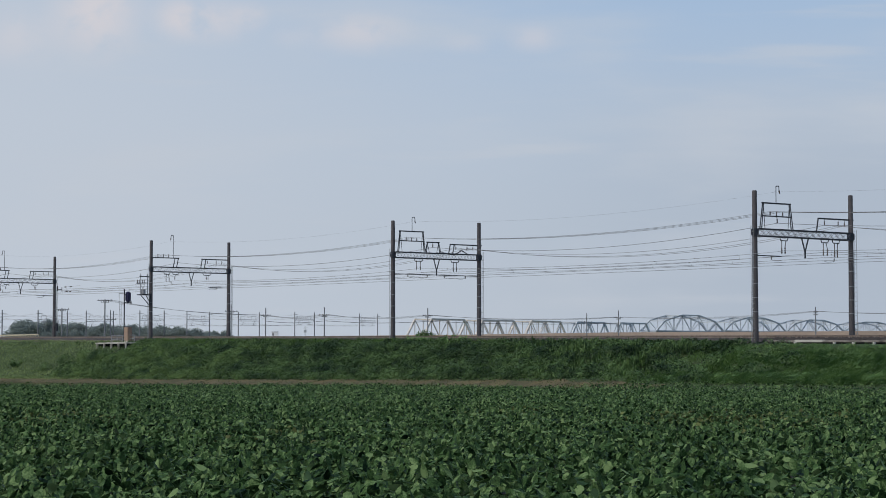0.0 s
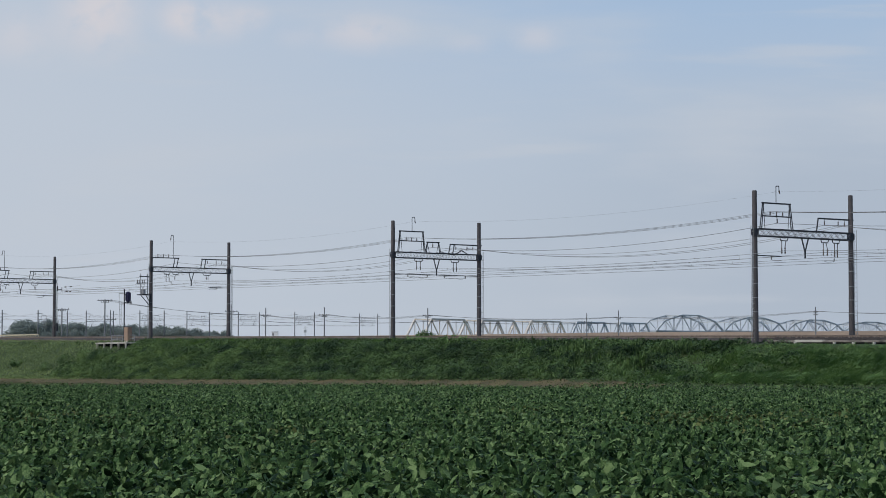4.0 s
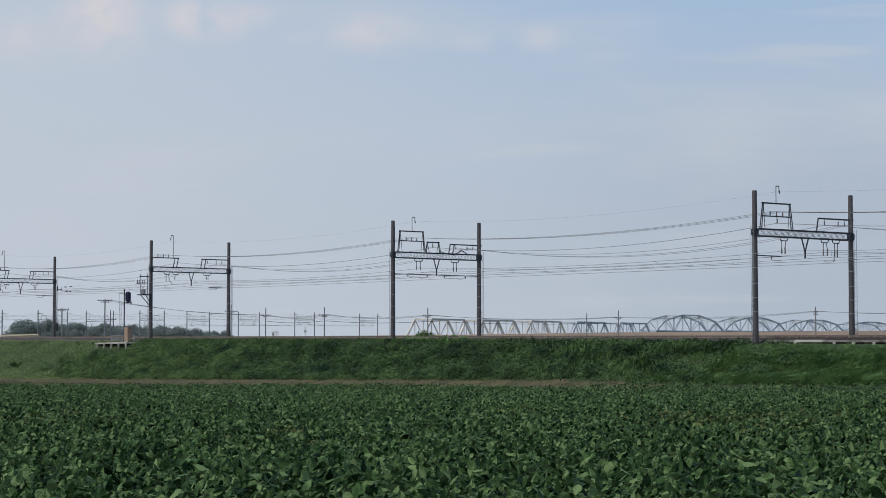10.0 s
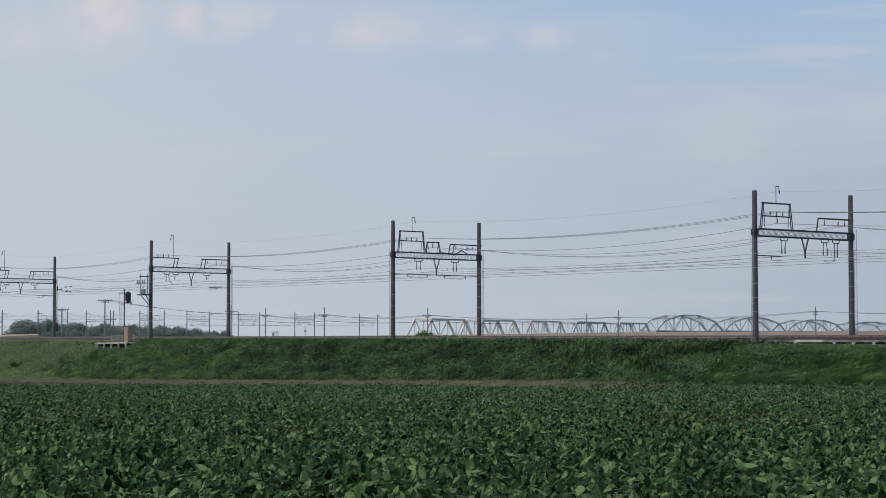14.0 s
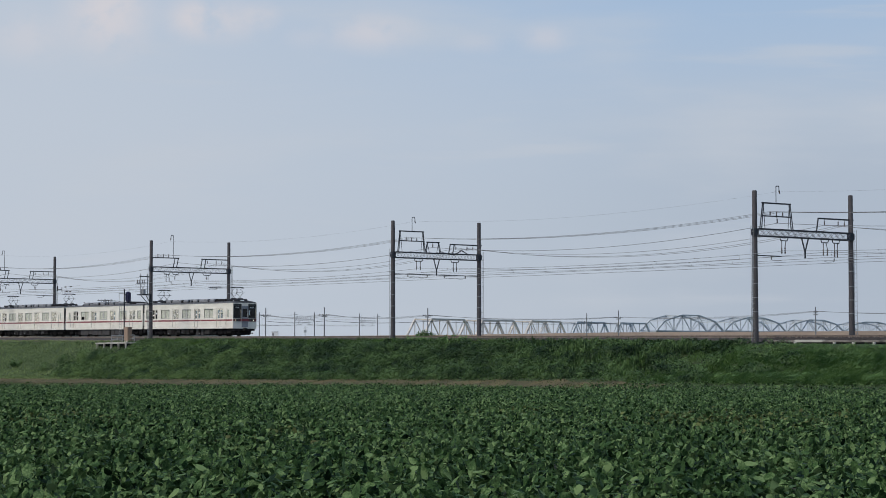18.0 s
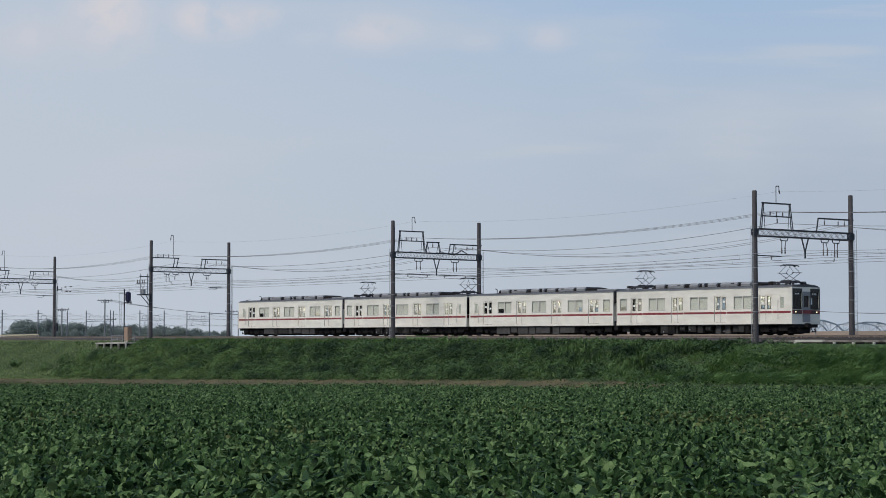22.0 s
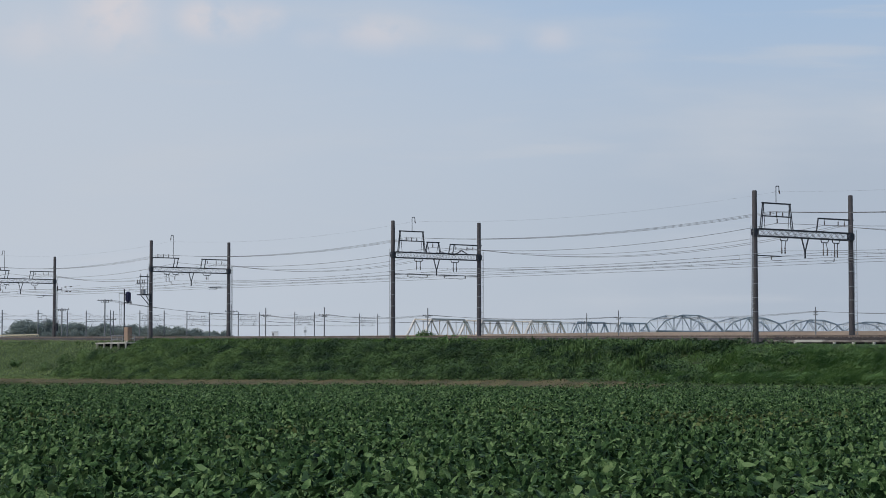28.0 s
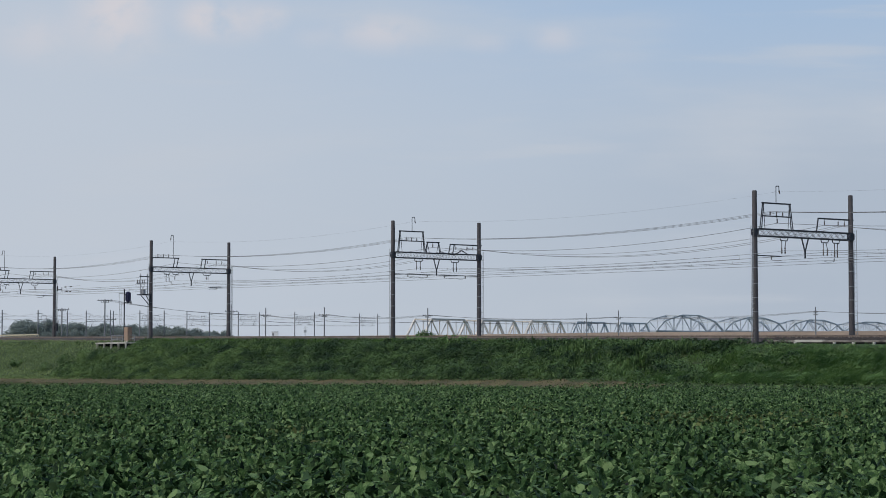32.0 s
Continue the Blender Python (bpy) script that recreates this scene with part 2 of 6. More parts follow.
    def profile(self, pts, x0, x1):
        """An outline in (y, z), drawn along x."""
        n = len(pts)
        v = [(x0, y, z) for y, z in pts] + [(x1, y, z) for y, z in pts]
        return self.add(v, [(i, (i + 1) % n, (i + 1) % n + n, i + n) for i in range(n)] + [tuple(range(n - 1, -1, -1)), tuple(range(n, 2 * n))])

    def panel(self, x0, x1, z0, z1, ya, yb, holes):
        """An upright sheet between y = ya and y = yb with oblong holes (xa, xb, za, zb) through it."""
        xs = sorted({x0, x1, *[h[0] for h in holes], *[h[1] for h in holes]})
        zs = sorted({z0, z1, *[h[2] for h in holes], *[h[3] for h in holes]})
        for xa, xb in zip(xs, xs[1:]):
            for za, zb in zip(zs, zs[1:]):
                cx, cz = (xa + xb) / 2, (za + zb) / 2
                if any(h[0] < cx < h[1] and h[2] < cz < h[3] for h in holes):
                    continue
                for y in (ya, yb):
                    self.add([(xa, y, za), (xb, y, za), (xb, y, zb), (xa, y, zb)], [(0, 1, 2, 3)])
        for xa, xb, za, zb in list(holes) + [(x0, x1, z0, z1)]:
            self.add([(xa, ya, za), (xb, ya, za), (xb, ya, zb), (xa, ya, zb), (xa, yb, za), (xb, yb, za), (xb, yb, zb), (xa, yb, zb)],
                     [(0, 1, 5, 4), (1, 2, 6, 5), (2, 3, 7, 6), (3, 0, 4, 7)])
        return self

    def mesh(self, name, mat, smooth=False):
        me = bpy.data.meshes.new(name)
        me.from_pydata(self.v, [], self.f)
        me.materials.append(mat)
        if smooth:
            me.polygons.foreach_set("use_smooth", [True] * len(me.polygons))
        me.update()
        return me


def part(name, shape, mat, parent=None, label="", smooth=False, at=None):
    """Links a Shape, or a mesh that is shared, as one mesh object under its thing."""
    ob = new(name, shape.mesh(name, mat, smooth) if isinstance(shape, Shape) else shape)
    ob.parent = parent
    if at is not None:
        ob.matrix_basis = at
    if label:
        ob["label"] = label
    return ob


def fast_mesh(name, verts, corners, starts, mat, smooth=False):
    me = bpy.data.meshes.new(name)
    me.vertices.add(len(verts))
    me.vertices.foreach_set("co", np.ascontiguousarray(verts, dtype=np.float32).ravel())
    me.loops.add(len(corners))
    me.loops.foreach_set("vertex_index", np.ascontiguousarray(corners, dtype=np.int32))
    me.polygons.add(len(starts))
    me.polygons.foreach_set("loop_start", np.ascontiguousarray(starts, dtype=np.int32))
    me.materials.append(mat)
    if smooth:
        me.polygons.foreach_set("use_smooth", np.ones(len(starts), dtype=bool))
    me.update(calc_edges=True)
    me.validate()
    return me


def leaf_mesh(name, pos, length, width, yaw, tilt, roll, mat, ovate=False):
    """Many folded leaves: pos (n, 3), other arrays n long; tilt lifts the tip, roll turns the blade about its rib."""
    n = len(pos)
    if ovate:
        lx = np.array([0, -.36, -.50, -.30, 0, .30, .50, .36]); ly = np.array([0, .08, .36, .72, 1, .72, .36, .08]); lz = np.array([0, -.10, -.17, -.22, -.30, -.22, -.17, -.10])
        quads = np.array([0, 4, 3, 2, 1, 0, 7, 6, 5, 4])
        per = 5
    else:
        lx = np.array([0, -.5, 0, .5]); ly = np.array([0, .42, 1, .42]); lz = np.array([0, -.10, -.05, -.10])
        quads = np.array([0, 2, 1, 0, 3, 2])
        per = 3
    k = len(lx)
    x = lx[None] * width[:, None]
    y = ly[None] * length[:, None]
    z = lz[None] * (width * np.random.RandomState(n % 9973).uniform(0.2, 1.8, n))[:, None]
    c, s = np.cos(roll)[:, None], np.sin(roll)[:, None]
    x, z = x * c + z * s, -x * s + z * c
    c, s = np.cos(tilt)[:, None], np.sin(tilt)[:, None]
    y, z = y * c - z * s, y * s + z * c
    c, s = np.cos(yaw)[:, None], np.sin(yaw)[:, None]
    x, y = x * c - y * s, x * s + y * c
    v = np.stack([x, y, z], -1) + pos[:, None, :]
    corners = (quads[None] + (np.arange(n) * k)[:, None]).ravel()
    return fast_mesh(name, v.reshape(-1, 3), corners, np.arange(n * 2) * per, mat, True)


def lumps(x, y, seed, size):
    """Smooth pseudo-random swells between -1 and 1."""
    g = np.random.RandomState(seed)
    out = np.zeros_like(x, dtype=float)
    for _ in range(7):
        a, ph, k = g.uniform(0, 6.283), g.uniform(0, 6.283), g.uniform(0.6, 1.7) * 6.283 / size
        out += np.sin((x * math.cos(a) + y * math.sin(a)) * k + ph)
    return out / 4.0


# ---- plan of the railway: along, offset from the front mast line, height over rail ----
TH, DIST, RAIL0, GRADE = 0.6178, 101.09, CAM_Z + 0.959, 0.0098
SN, CS = math.sin(TH), math.cos(TH)
BEARING = -math.degrees(math.pi / 2 - TH)


def track(a, o, h=0.0):
    return Vector((-SN * a + CS * (DIST + o), CS * a + SN * (DIST + o), RAIL0 + GRADE * a + h))


def track_pose(a, o=0.0, h=0.0, turn=0.0):
    p = track(a, o, h)
    return pose(p.x, p.y, p.z, 0, 0, BEARING + turn)


def bend(a):
    """The line eases towards the field past a = 150: sideways shift of the tracks."""
    return -0.013 * max(0.0, min(a, 255.0) - 150.0)


TRACK = track_pose(0) @ pose(0, 0, 0, 0, math.degrees(math.atan(GRADE)), 0)   # x towards the near end, y away, z up
NEAR_TRACK, FAR_TRACK, MAST_GAP = 2.85, 6.45, 9.55

# ---- ground ----
xs = [-4900, -2500, -1200, -600, -300, -150, -80, -40, 0, 40, 80, 150, 300, 600, 1200, 2500, 4900]
ys = [-400, -100, 0, 60, 150, 300, 600, 1200, 2400, 4900]
g = Shape()
g.v = [(x, y, -0.02) for y in ys for x in xs]
nx = len(xs)
g.f = [(j * nx + i, j * nx + i + 1, (j + 1) * nx + i + 1, (j + 1) * nx + i) for j in range(len(ys) - 1) for i in range(nx - 1)]
tagged(part("ground", g, M_FARLAND), "flat green and straw-coloured river plain", "ground", kind="structure")

soil = Shape()
soil.add([(-75, 4, 0), (75, 4, 0), (75, 110, 0), (10, 165, 0), (-75, 262, 0)], [(0, 1, 2, 3, 4)])
tagged(part("field_soil", soil, M_SOIL), "dark soil of the bean field under the plants", "soil", kind="structure")

# railway embankment: cross-section carried along, its foot level with the field
prof = [(-15.0, -0.05, 0), (-12.0, 0.30, 3), (-9.9, 0.62, 3), (-7.6, 0.28, 1), (-5.4, 0.58, 1), (-3.4, 0.84, 1), (-2.1, 1.0, 1), (-1.0, 1.0, 2), (10.6, 1.0, 2), (12.0, 1.0, 1), (20.0, 0.0, 0)]


def bank_z(a, o):
    """Height of the embankment's surface in the world."""
    top = RAIL0 + GRADE * a - 0.62
    for (o0, k0, m0), (o1, k1, m1) in zip(prof, prof[1:]):
        if o0 <= o <= o1:
            foot = min(1.7, max(0.95, 1.53 - 0.0102 * (a - 128)))
            z0 = k0 if m0 == 0 else k0 * foot if m0 == 3 else k0 * top
            z1 = k1 if m1 == 0 else k1 * foot if m1 == 3 else k1 * top
            return z0 + (z1 - z0) * (o - o0) / (o1 - o0)
    return 0.0


emb = Shape()
alongs = list(range(-240, 760, 4))
for a in alongs:
    for o, k, m in prof:
        p = track(a, o)
        emb.v.append((p.x, p.y, bank_z(a, o) + (0.08 * math.sin(a * 0.7 + o * 2) if m == 1 else 0)))
npf = len(prof)
for i in range(len(alongs) - 1):
    for j in range(npf - 1):
        emb.f.append((i * npf + j, i * npf + j + 1, (i + 1) * npf + j + 1, (i + 1) * npf + j))
tagged(part("embankment", emb, M_BANK), "grassed railway embankment across the field", "embankment", kind="structure")

# ballast, sleepers, rails
bal = Shape()
bal.profile([(0.55, -0.64), (9.15, -0.64), (8.35, -0.20), (5.0, -0.19), (4.65, -0.26), (4.3, -0.19), (1.15, -0.20)], -760, -255)
top = bal.v[:7]
bal = Shape()
for x0, x1 in ((-760, -255), (-255, -150), (-150, 240)):
    bal.profile([(y, z) for _, y, z in top], x0, x1)
bal.v = [(vx, vy + bend(-vx), vz) for vx, vy, vz in bal.v]
tagged(part("ballast_bed", bal, M_BALLAST, at=TRACK), "brown-grey crushed stone ballast under two tracks", "ballast", kind="structure")
slp = Shape()
for c in (NEAR_TRACK, FAR_TRACK):
    for i in range(560):
        x = -330 + i * 0.66
        slp.box(x - 0.11, x + 0.11, c + bend(-x) - 1.0, c + bend(-x) + 1.0, -0.30, -0.165)
tagged(part("railway_sleepers", slp, M_SLEEPER, at=TRACK), "grey concrete sleepers bedded in ballast", "sleeper", kind="stuff")
for c in (NEAR_TRACK, FAR_TRACK):
    for sgn in (-1, 1):
        y = c + sgn * 0.5335
        head = [(y - .073, -.165), (y + .073, -.165), (y + .073, -.15), (y + .012, -.13), (y + .012, -.05), (y + .034, -.04), (y + .034, -.004), (y + .028, 0), (y - .028, 0), (y - .034, -.004), (y - .034, -.04), (y - .012, -.05), (y - .012, -.13), (y - .073, -.15)]
        r = Shape()
        for x0, x1 in ((-760, -255), (-255, -150), (-150, 240)):
            r.profile(head, x0, x1)
        r.v = [(vx, vy + bend(-vx), vz) for vx, vy, vz in r.v]
        tagged(part("rail", r, M_RAIL, at=TRACK), "brown steel rail with a worn bright top", "rail", "running rails")

# ---- overhead line portals ----


def insulator(s, x, y, z, h=0.28):
    s.stack(x, y, [(0.02, z), (0.058, z + h * .2), (0.03, z + h * .35), (0.058, z + h * .5), (0.03, z + h * .65), (0.055, z + h * .8), (0.015, z + h)], 8)


PORTAL_SIZE = {"r": (10.18, 10.29, 7.23, 9.65), "m": (10.19, 10.37, 7.17, 9.45), "l": (10.24, 10.34, 7.17, 9.47)}   # front mast, rear mast, girder, gap


def portal(style):
    """A pair of concrete masts with a lattice girder between them. style: 'r', 'm' or 'l'."""
    front_h, rear_h, beam_h, gap = PORTAL_SIZE[style]
    root = new("catenary_portal")
    tagged(root, "dark concrete twin-mast railway catenary portal with lattice girder", "catenary portal", "catenary portals")
    for y, pole_h in ((0, front_h), (gap, rear_h)):
        s = Shape().stack(0, y, [(0.215, -1.6), (0.215, 0), (0.185, pole_h * .6), (0.170, pole_h - 0.04), (0.13, pole_h)], 14)
        part("mast", s, M_POLE, root, smooth=False)
        c = Shape()
        for z in (beam_h - 0.27, beam_h + 0.25):
            c.stack(0, y, [(0.205, z - 0.04), (0.205, z + 0.04)], 14)
        c.box(-0.20, 0.20, y - 0.19, y + 0.19, beam_h - 0.22, beam_h + 0.22)
        part("mast_clamp", c, M_STEEL, root)
        out = -0.36 if y == 0 else 0.36
        lad = Shape()
        for xx in (-0.02, 0.22):
            lad.bar((xx, y + out, -0.4), (xx, y + out, beam_h + 0.5), 0.016, 5)
        for i in range(24):
            z = -0.2 + i * 0.34
            lad.bar((-0.02, y + out, z), (0.22, y + out, z), 0.013, 4)
            if i % 5 == 2:
                lad.bar((0.1, y + out, z), (0.1, y + out * .5, z), 0.02, 4)
        part("ladder", lad, M_GALV, root, "thin galvanised climbing ladder")
        for z in (1.6, 2.6, 3.6, 4.7, 5.7):
            part("mast_band", Shape().stack(0, y, [(0.215, z), (0.215, z + 0.05)], 14), M_GALV, root)
    d = 0.25
    for xx in (-0.22, 0.22):
        for z, nm in ((beam_h + d, "top_chord"), (beam_h - d, "bottom_chord")):
            part(nm, Shape().beam((xx, 0.16, z), (xx, gap - 0.16, z), 0.08, 0.085), M_STEEL, root)
        n = 15 if style == "r" else 13
        w = (gap - 0.4) / n
        lat = []
        for i in range(n):
            y0, y1 = 0.2 + i * w, 0.2 + (i + 1) * w
            if style == "r":
                lat += [((xx, y0, beam_h - d), (xx, y1, beam_h + d)), ((xx, y0, beam_h + d), (xx, y1, beam_h - d))]
            else:
                lat += [((xx, y0, beam_h - d), (xx, (y0 + y1) / 2, beam_h + d)), ((xx, (y0 + y1) / 2, beam_h + d), (xx, y1, beam_h - d))]
        for p, q in lat:
            part("lattice_bar", Shape().beam(p, q, 0.015, 0.026), M_FARS, root)
    top = beam_h + d

    def trestle(y0, y1, h, inset, shelf):
        for yb, yt, side in ((y0, y0 + inset, 1), (y1, y1 - inset, -1)):
            for xx in (-0.09, 0.09):
                part("trestle_leg", Shape().beam((xx, yb, top), (xx * .6, yt, h), 0.05, 0.055), M_STEEL, root)
            part("trestle_brace", Shape().beam((0, yb + side * .42, top), (0, yt + side * .06, h - 0.35), 0.03, 0.03), M_STEEL, root)
        part("trestle_top", Shape().beam((0, y0 + inset - .1, h), (0, y1 - inset + .1, h), 0.12, 0.095), M_STEEL, root)
        if shelf:
            part("trestle_shelf", Shape().beam((0, y0 + inset * .5, shelf), (0, y1 - inset * .5, shelf), 0.12, 0.08), M_STEEL, root)
            for i in range(3):
                i_s = Shape()
                insulator(i_s, 0, y0 + (y1 - y0) * (0.3 + 0.2 * i), shelf + 0.04)
                part("insulator", i_s, M_INSUL, root)

    def outrigger(y0, y1, h, posts, hang):
        """A level arm carried by one mast and a post on the girder."""
        s = Shape().beam((0, y0, h), (0, y1, h), 0.11, 0.10)
        for p in posts:
            s.beam((0, p, top), (0, p + (0.22 if p < gap / 2 else 0.18), h), 0.07, 0.07)
        part("outrigger_arm", s, M_STEEL, root)
        for y, up in hang:
            i_s = Shape()
            if up:
                insulator(i_s, 0, y, h + 0.05, 0.36)
            else:
                i_s.bar((0, y, h - 0.04), (0, y, h - 0.18), 0.018, 4)
                insulator(i_s, 0, y, h - 0.46, 0.28)
            part("insulator", i_s, M_INSUL, root)

    def rod(y, z0, z1, side):
        s = Shape().bar((0, y, z0), (0, y, z1), 0.028, 6)
        s.path([(0, y, z1), (0, y + side * .28, z1 + .02), (0, y + side * .30, z1 - .30)], 0.03, 5)
        part("earth_wire_rod", s, M_STEEL, root)
        k = Shape().bar((0, y + side * .30, z1 - .30), (0, y + side * .36, z1 - .52), 0.05, 6)
        part("clamp", k, M_INSUL, root)

    low = beam_h - d

    def yoke(y, w, drop, legs):
        s = Shape()
        s.path([(0, y - w, low), (0, y - w * .75, low - .26), (0, y + w * .75, low - .26), (0, y + w, low)], 0.035, 5)
        part("hanger_yoke", s, M_STEEL, root)
        for off, slant in legs:
            g_s = Shape().bar((0, y + off, low - .26), (0, y + off + slant, low - .26 - drop * .45), 0.03, 5)
            insulator(g_s, 0, y + off + slant, low - .26 - drop, drop * .55)
            part("hanger_insulator", g_s, M_INSUL, root)

    def vee(y, w, drop):
        s = Shape()
        for e in (-w, w):
            s.beam((0, y + e, low), (0, y, low - drop * .7), 0.07, 0.07)
        s.beam((0, y, low - drop * .68), (0, y, low - drop), 0.09, 0.09)
        part("vee_hanger", s, M_STEEL, root)

    def pull_off(y0, y1, h):
        s = Shape().bar((0, y0, h), (0, y1, h), 0.042, 6)
        part("registration_bar", s, M_STEEL, root)

    def steady(y, h, side):
        s = Shape()
        insulator(s, 0, y, h - 0.22, 0.22)
        pts = [(0, y, h - .22), (0, y + side * .3, h - .28), (0, y + side * .7, h - .30), (0, y + side * 1.0, h - .24)]
        s.path(pts, 0.016, 4)
        part("steady_arm", s, M_WIRE, root)

    if style == "r":
        trestle(0.58, 3.68, 9.34, 0.25, 8.42)
        rod(2.1, 9.34, 10.58, 1)
        i_s = Shape().bar((0, 2.12, 8.38), (0, 2.16, 8.26), 0.018, 4)
        insulator(i_s, 0, 2.2, 7.96, 0.32)
        part("hanger_insulator", i_s, M_INSUL, root)
        outrigger(6.3, gap + 0.3, 8.46, (6.12,), ((6.95, 0), (8.35, 0), (9.0, 0)))
        yoke(2.85, 0.42, 0.95, ((-0.22, 0.0), (0.2, -0.1)))
        yoke(6.95, 0.42, 0.95, ((-0.15, 0.0), (0.12, 0.14)))
        yoke(8.1, 0.40, 1.05, ((-0.16, 0.02), (0.16, -0.02)))
        vee(4.95, 0.34, 1.45)
        pull_off(0.2, 2.6, 5.60)
        steady(1.6, 5.56, 1)
        steady(7.9, 5.62, -1)
    elif style == "m":
        trestle(0.56, 3.42, 9.30, 0.20, 8.44)
        rod(2.05, 9.3, 10.56, 1)
        trestle(3.52, 5.14, 8.40, 0.22, 0)
        i_s = Shape().bar((0, 4.3, 8.36), (0, 4.3, 8.24), 0.018, 4)
        insulator(i_s, 0, 4.3, 7.96, 0.30)
        part("hanger_insulator", i_s, M_INSUL, root)
        outrigger(6.2, gap + 0.3, 8.28, (6.05, 6.5), ((6.85, 0), (8.1, 0), (8.75, 0)))
        yoke(2.75, 0.48, 0.78, ((-0.2, 0), (0.2, 0)))
        yoke(6.75, 0.48, 0.85, ((-0.18, 0), (0.18, 0)))
        vee(4.72, 0.32, 1.50)
        pull_off(0.25, 9.3, 5.48)
        for y, sd in ((1.6, 1), (3.7, -1), (5.6, 1), (7.9, -1)):
            steady(y, 5.46, sd)
        part("turnbuckle_cluster", Shape().path([(0.1, 5.2, top + .1), (0.12, 6.6, top - .1), (0.1, 7.4, top + .35), (0.12, 8.2, top - .05)], 0.05, 5), M_STEEL, root)
    else:
        outrigger(0.1, 3.35, 8.42, (2.65, 3.05), ((0.8, 1), (1.45, 1), (2.1, 1)))
        rod(2.65, 8.42, 10.85, -1)
        outrigger(6.1, gap, 8.40, (6.0, 6.45), ((6.8, 0), (7.9, 0), (8.6, 0)))
        yoke(1.9, 0.40, 0.85, ((-0.05, -0.05), (0.15, 0.12)))
        yoke(2.95, 0.40, 0.55, ((0.1, -0.2),))
        yoke(6.75, 0.5, 0.45, ((-0.15, 0.1), (0.2, -0.05)))
        vee(4.85, 0.30, 1.45)
        pull_off(7.0, 9.4, 5.35)
        steady(8.0, 5.4, -1)
        steady(2.4, 5.9, 1)
    return root


PORTALS = [("r", 104.4), ("m", 149.9), ("l", 196.1), ("l", 241.0)]
built = {}
for style, a in PORTALS:
    if style in built:
        copy_thing(built[style], track_pose(a, 0, -0.1))
    else:
        built[style] = portal(style)
        built[style].matrix_basis = track_pose(a)
for a in (287.0, 333.0, 58.6, 12.9):
    copy_thing(built["m" if a > 200 else "r"], track_pose(a))

# ---- wires of the near line, each with its sag from mast to mast ----
SUPPORTS = [378.0, 333.0, 287.0, 241.0, 196.1, 149.9, 104.4, 58.6, 12.9]


def wire(name, label, o, h, sag, r, zig=0.0, mat=M_WIRE, group="overhead wires", shift=None):
    """One wire over all supports; shift moves it sideways at some of them."""
    shift = shift or {}
    pts = []
    for i, (a0, a1) in enumerate(zip(SUPPORTS, SUPPORTS[1:])):
        for k in range(16):
            u = k / 16
            o_k = o + shift.get(a0, 0) * (1 - u) + shift.get(a1, 0) * u + zig * ((-1) ** i) * (1 - 2 * u)
            pts.append(track(a0 + (a1 - a0) * u, o_k, h - sag * 4 * u * (1 - u)))
    pts.append(track(SUPPORTS[-1], o, h))
    return tagged(part(name, Shape().tube(pts, r, 5), mat, smooth=True), label, "wire", group)


for o in (1.50, 2.05, 2.60):
    wire("feeder_wire", "thick grey feeder cable sagging between portals", o, 8.75, 0.77, 0.012, shift={196.1: -0.55, 241.0: -0.55})
for o, sag in ((6.95, 1.22), (8.2, 1.38), (8.85, 1.42)):
    wire("feeder_wire", "thick grey feeder cable sagging between portals", o, 7.98, sag, 0.013)
wire("branch_feeder", "grey feeder cable slung below the trestles", 2.2, 7.95, 0.96, 0.016, shift={149.9: 2.1, 196.1: 1.0, 241.0: 1.0})
wire("earth_wire", "thin earth wire along the rod tips", 2.4, 10.22, 0.7, 0.0035)
for c in (NEAR_TRACK, FAR_TRACK):
    wire("messenger_wire", "dark messenger wire above a track", c, 6.0, 0.38, 0.012, 0.15)
    wire("auxiliary_wire", "second messenger wire carrying the contact wire", c, 5.62, 0.17, 0.012, 0.15)
    wire("contact_wire", "bare contact wire above a track", c, 5.20, 0.03, 0.013, 0.2)
    d = Shape()
    for a0, a1 in zip(SUPPORTS, SUPPORTS[1:]):
        for k in range(1, 10):
            u = k / 10
            a = a0 + (a1 - a0) * u
            w = 4 * u * (1 - u)
            z1, z2 = 6.0 - 0.38 * w, 5.62 - 0.17 * w
            d.bar(track(a, c, z1), track(a, c, z2), 0.004, 3)
            for z in (z1, z2):
                q = track(a + (0.25 if z == z1 else 0), c, z - 0.04)
                d.bar(q, q + Vector((0, 0, 0.08)), 0.028, 5)
    tagged(part("dropper_wires", d, M_WIRE), "thin dropper wires with small clips", "wire", kind="stuff")

# ---- lineside things ----
# transformer bracket on the third portal's front mast
br = new("transformer_bracket")
tagged(br, "small pole transformer on a steel bracket beside a mast", "transformer")
br.matrix_basis = track_pose(196.1, 0, 0)
part("deck", Shape().box(-0.6, 0.6, -1.35, -0.2, 4.36, 4.46), M_STEEL, br)
part("brace", Shape().path([(0, -1.2, 4.36), (0, -0.18, 3.3)], 0.05, 5).path([(0.4, -0.8, 4.36), (0.2, -0.18, 3.5)], 0.04, 5), M_STEEL, br)
for y in (-1.22, -0.42):
    part("upright", Shape().bar((0, y, 4.4), (0, y, 6.65), 0.045, 5), M_GALV, br)
part("cross_arm", Shape().path([(0, -1.35, 6.36), (0, -0.18, 6.36)], 0.05, 5).path([(0, -1.7, 5.62), (0, -0.4, 5.68)], 0.05, 5).path([(0, -0.95, 4.95), (0, -1.1, 5.3), (0, -1.4, 5.64)], 0.02, 4).path([(0, -0.85, 4.95), (0, -0.8, 5.64)], 0.02, 4), M_STEEL, br)
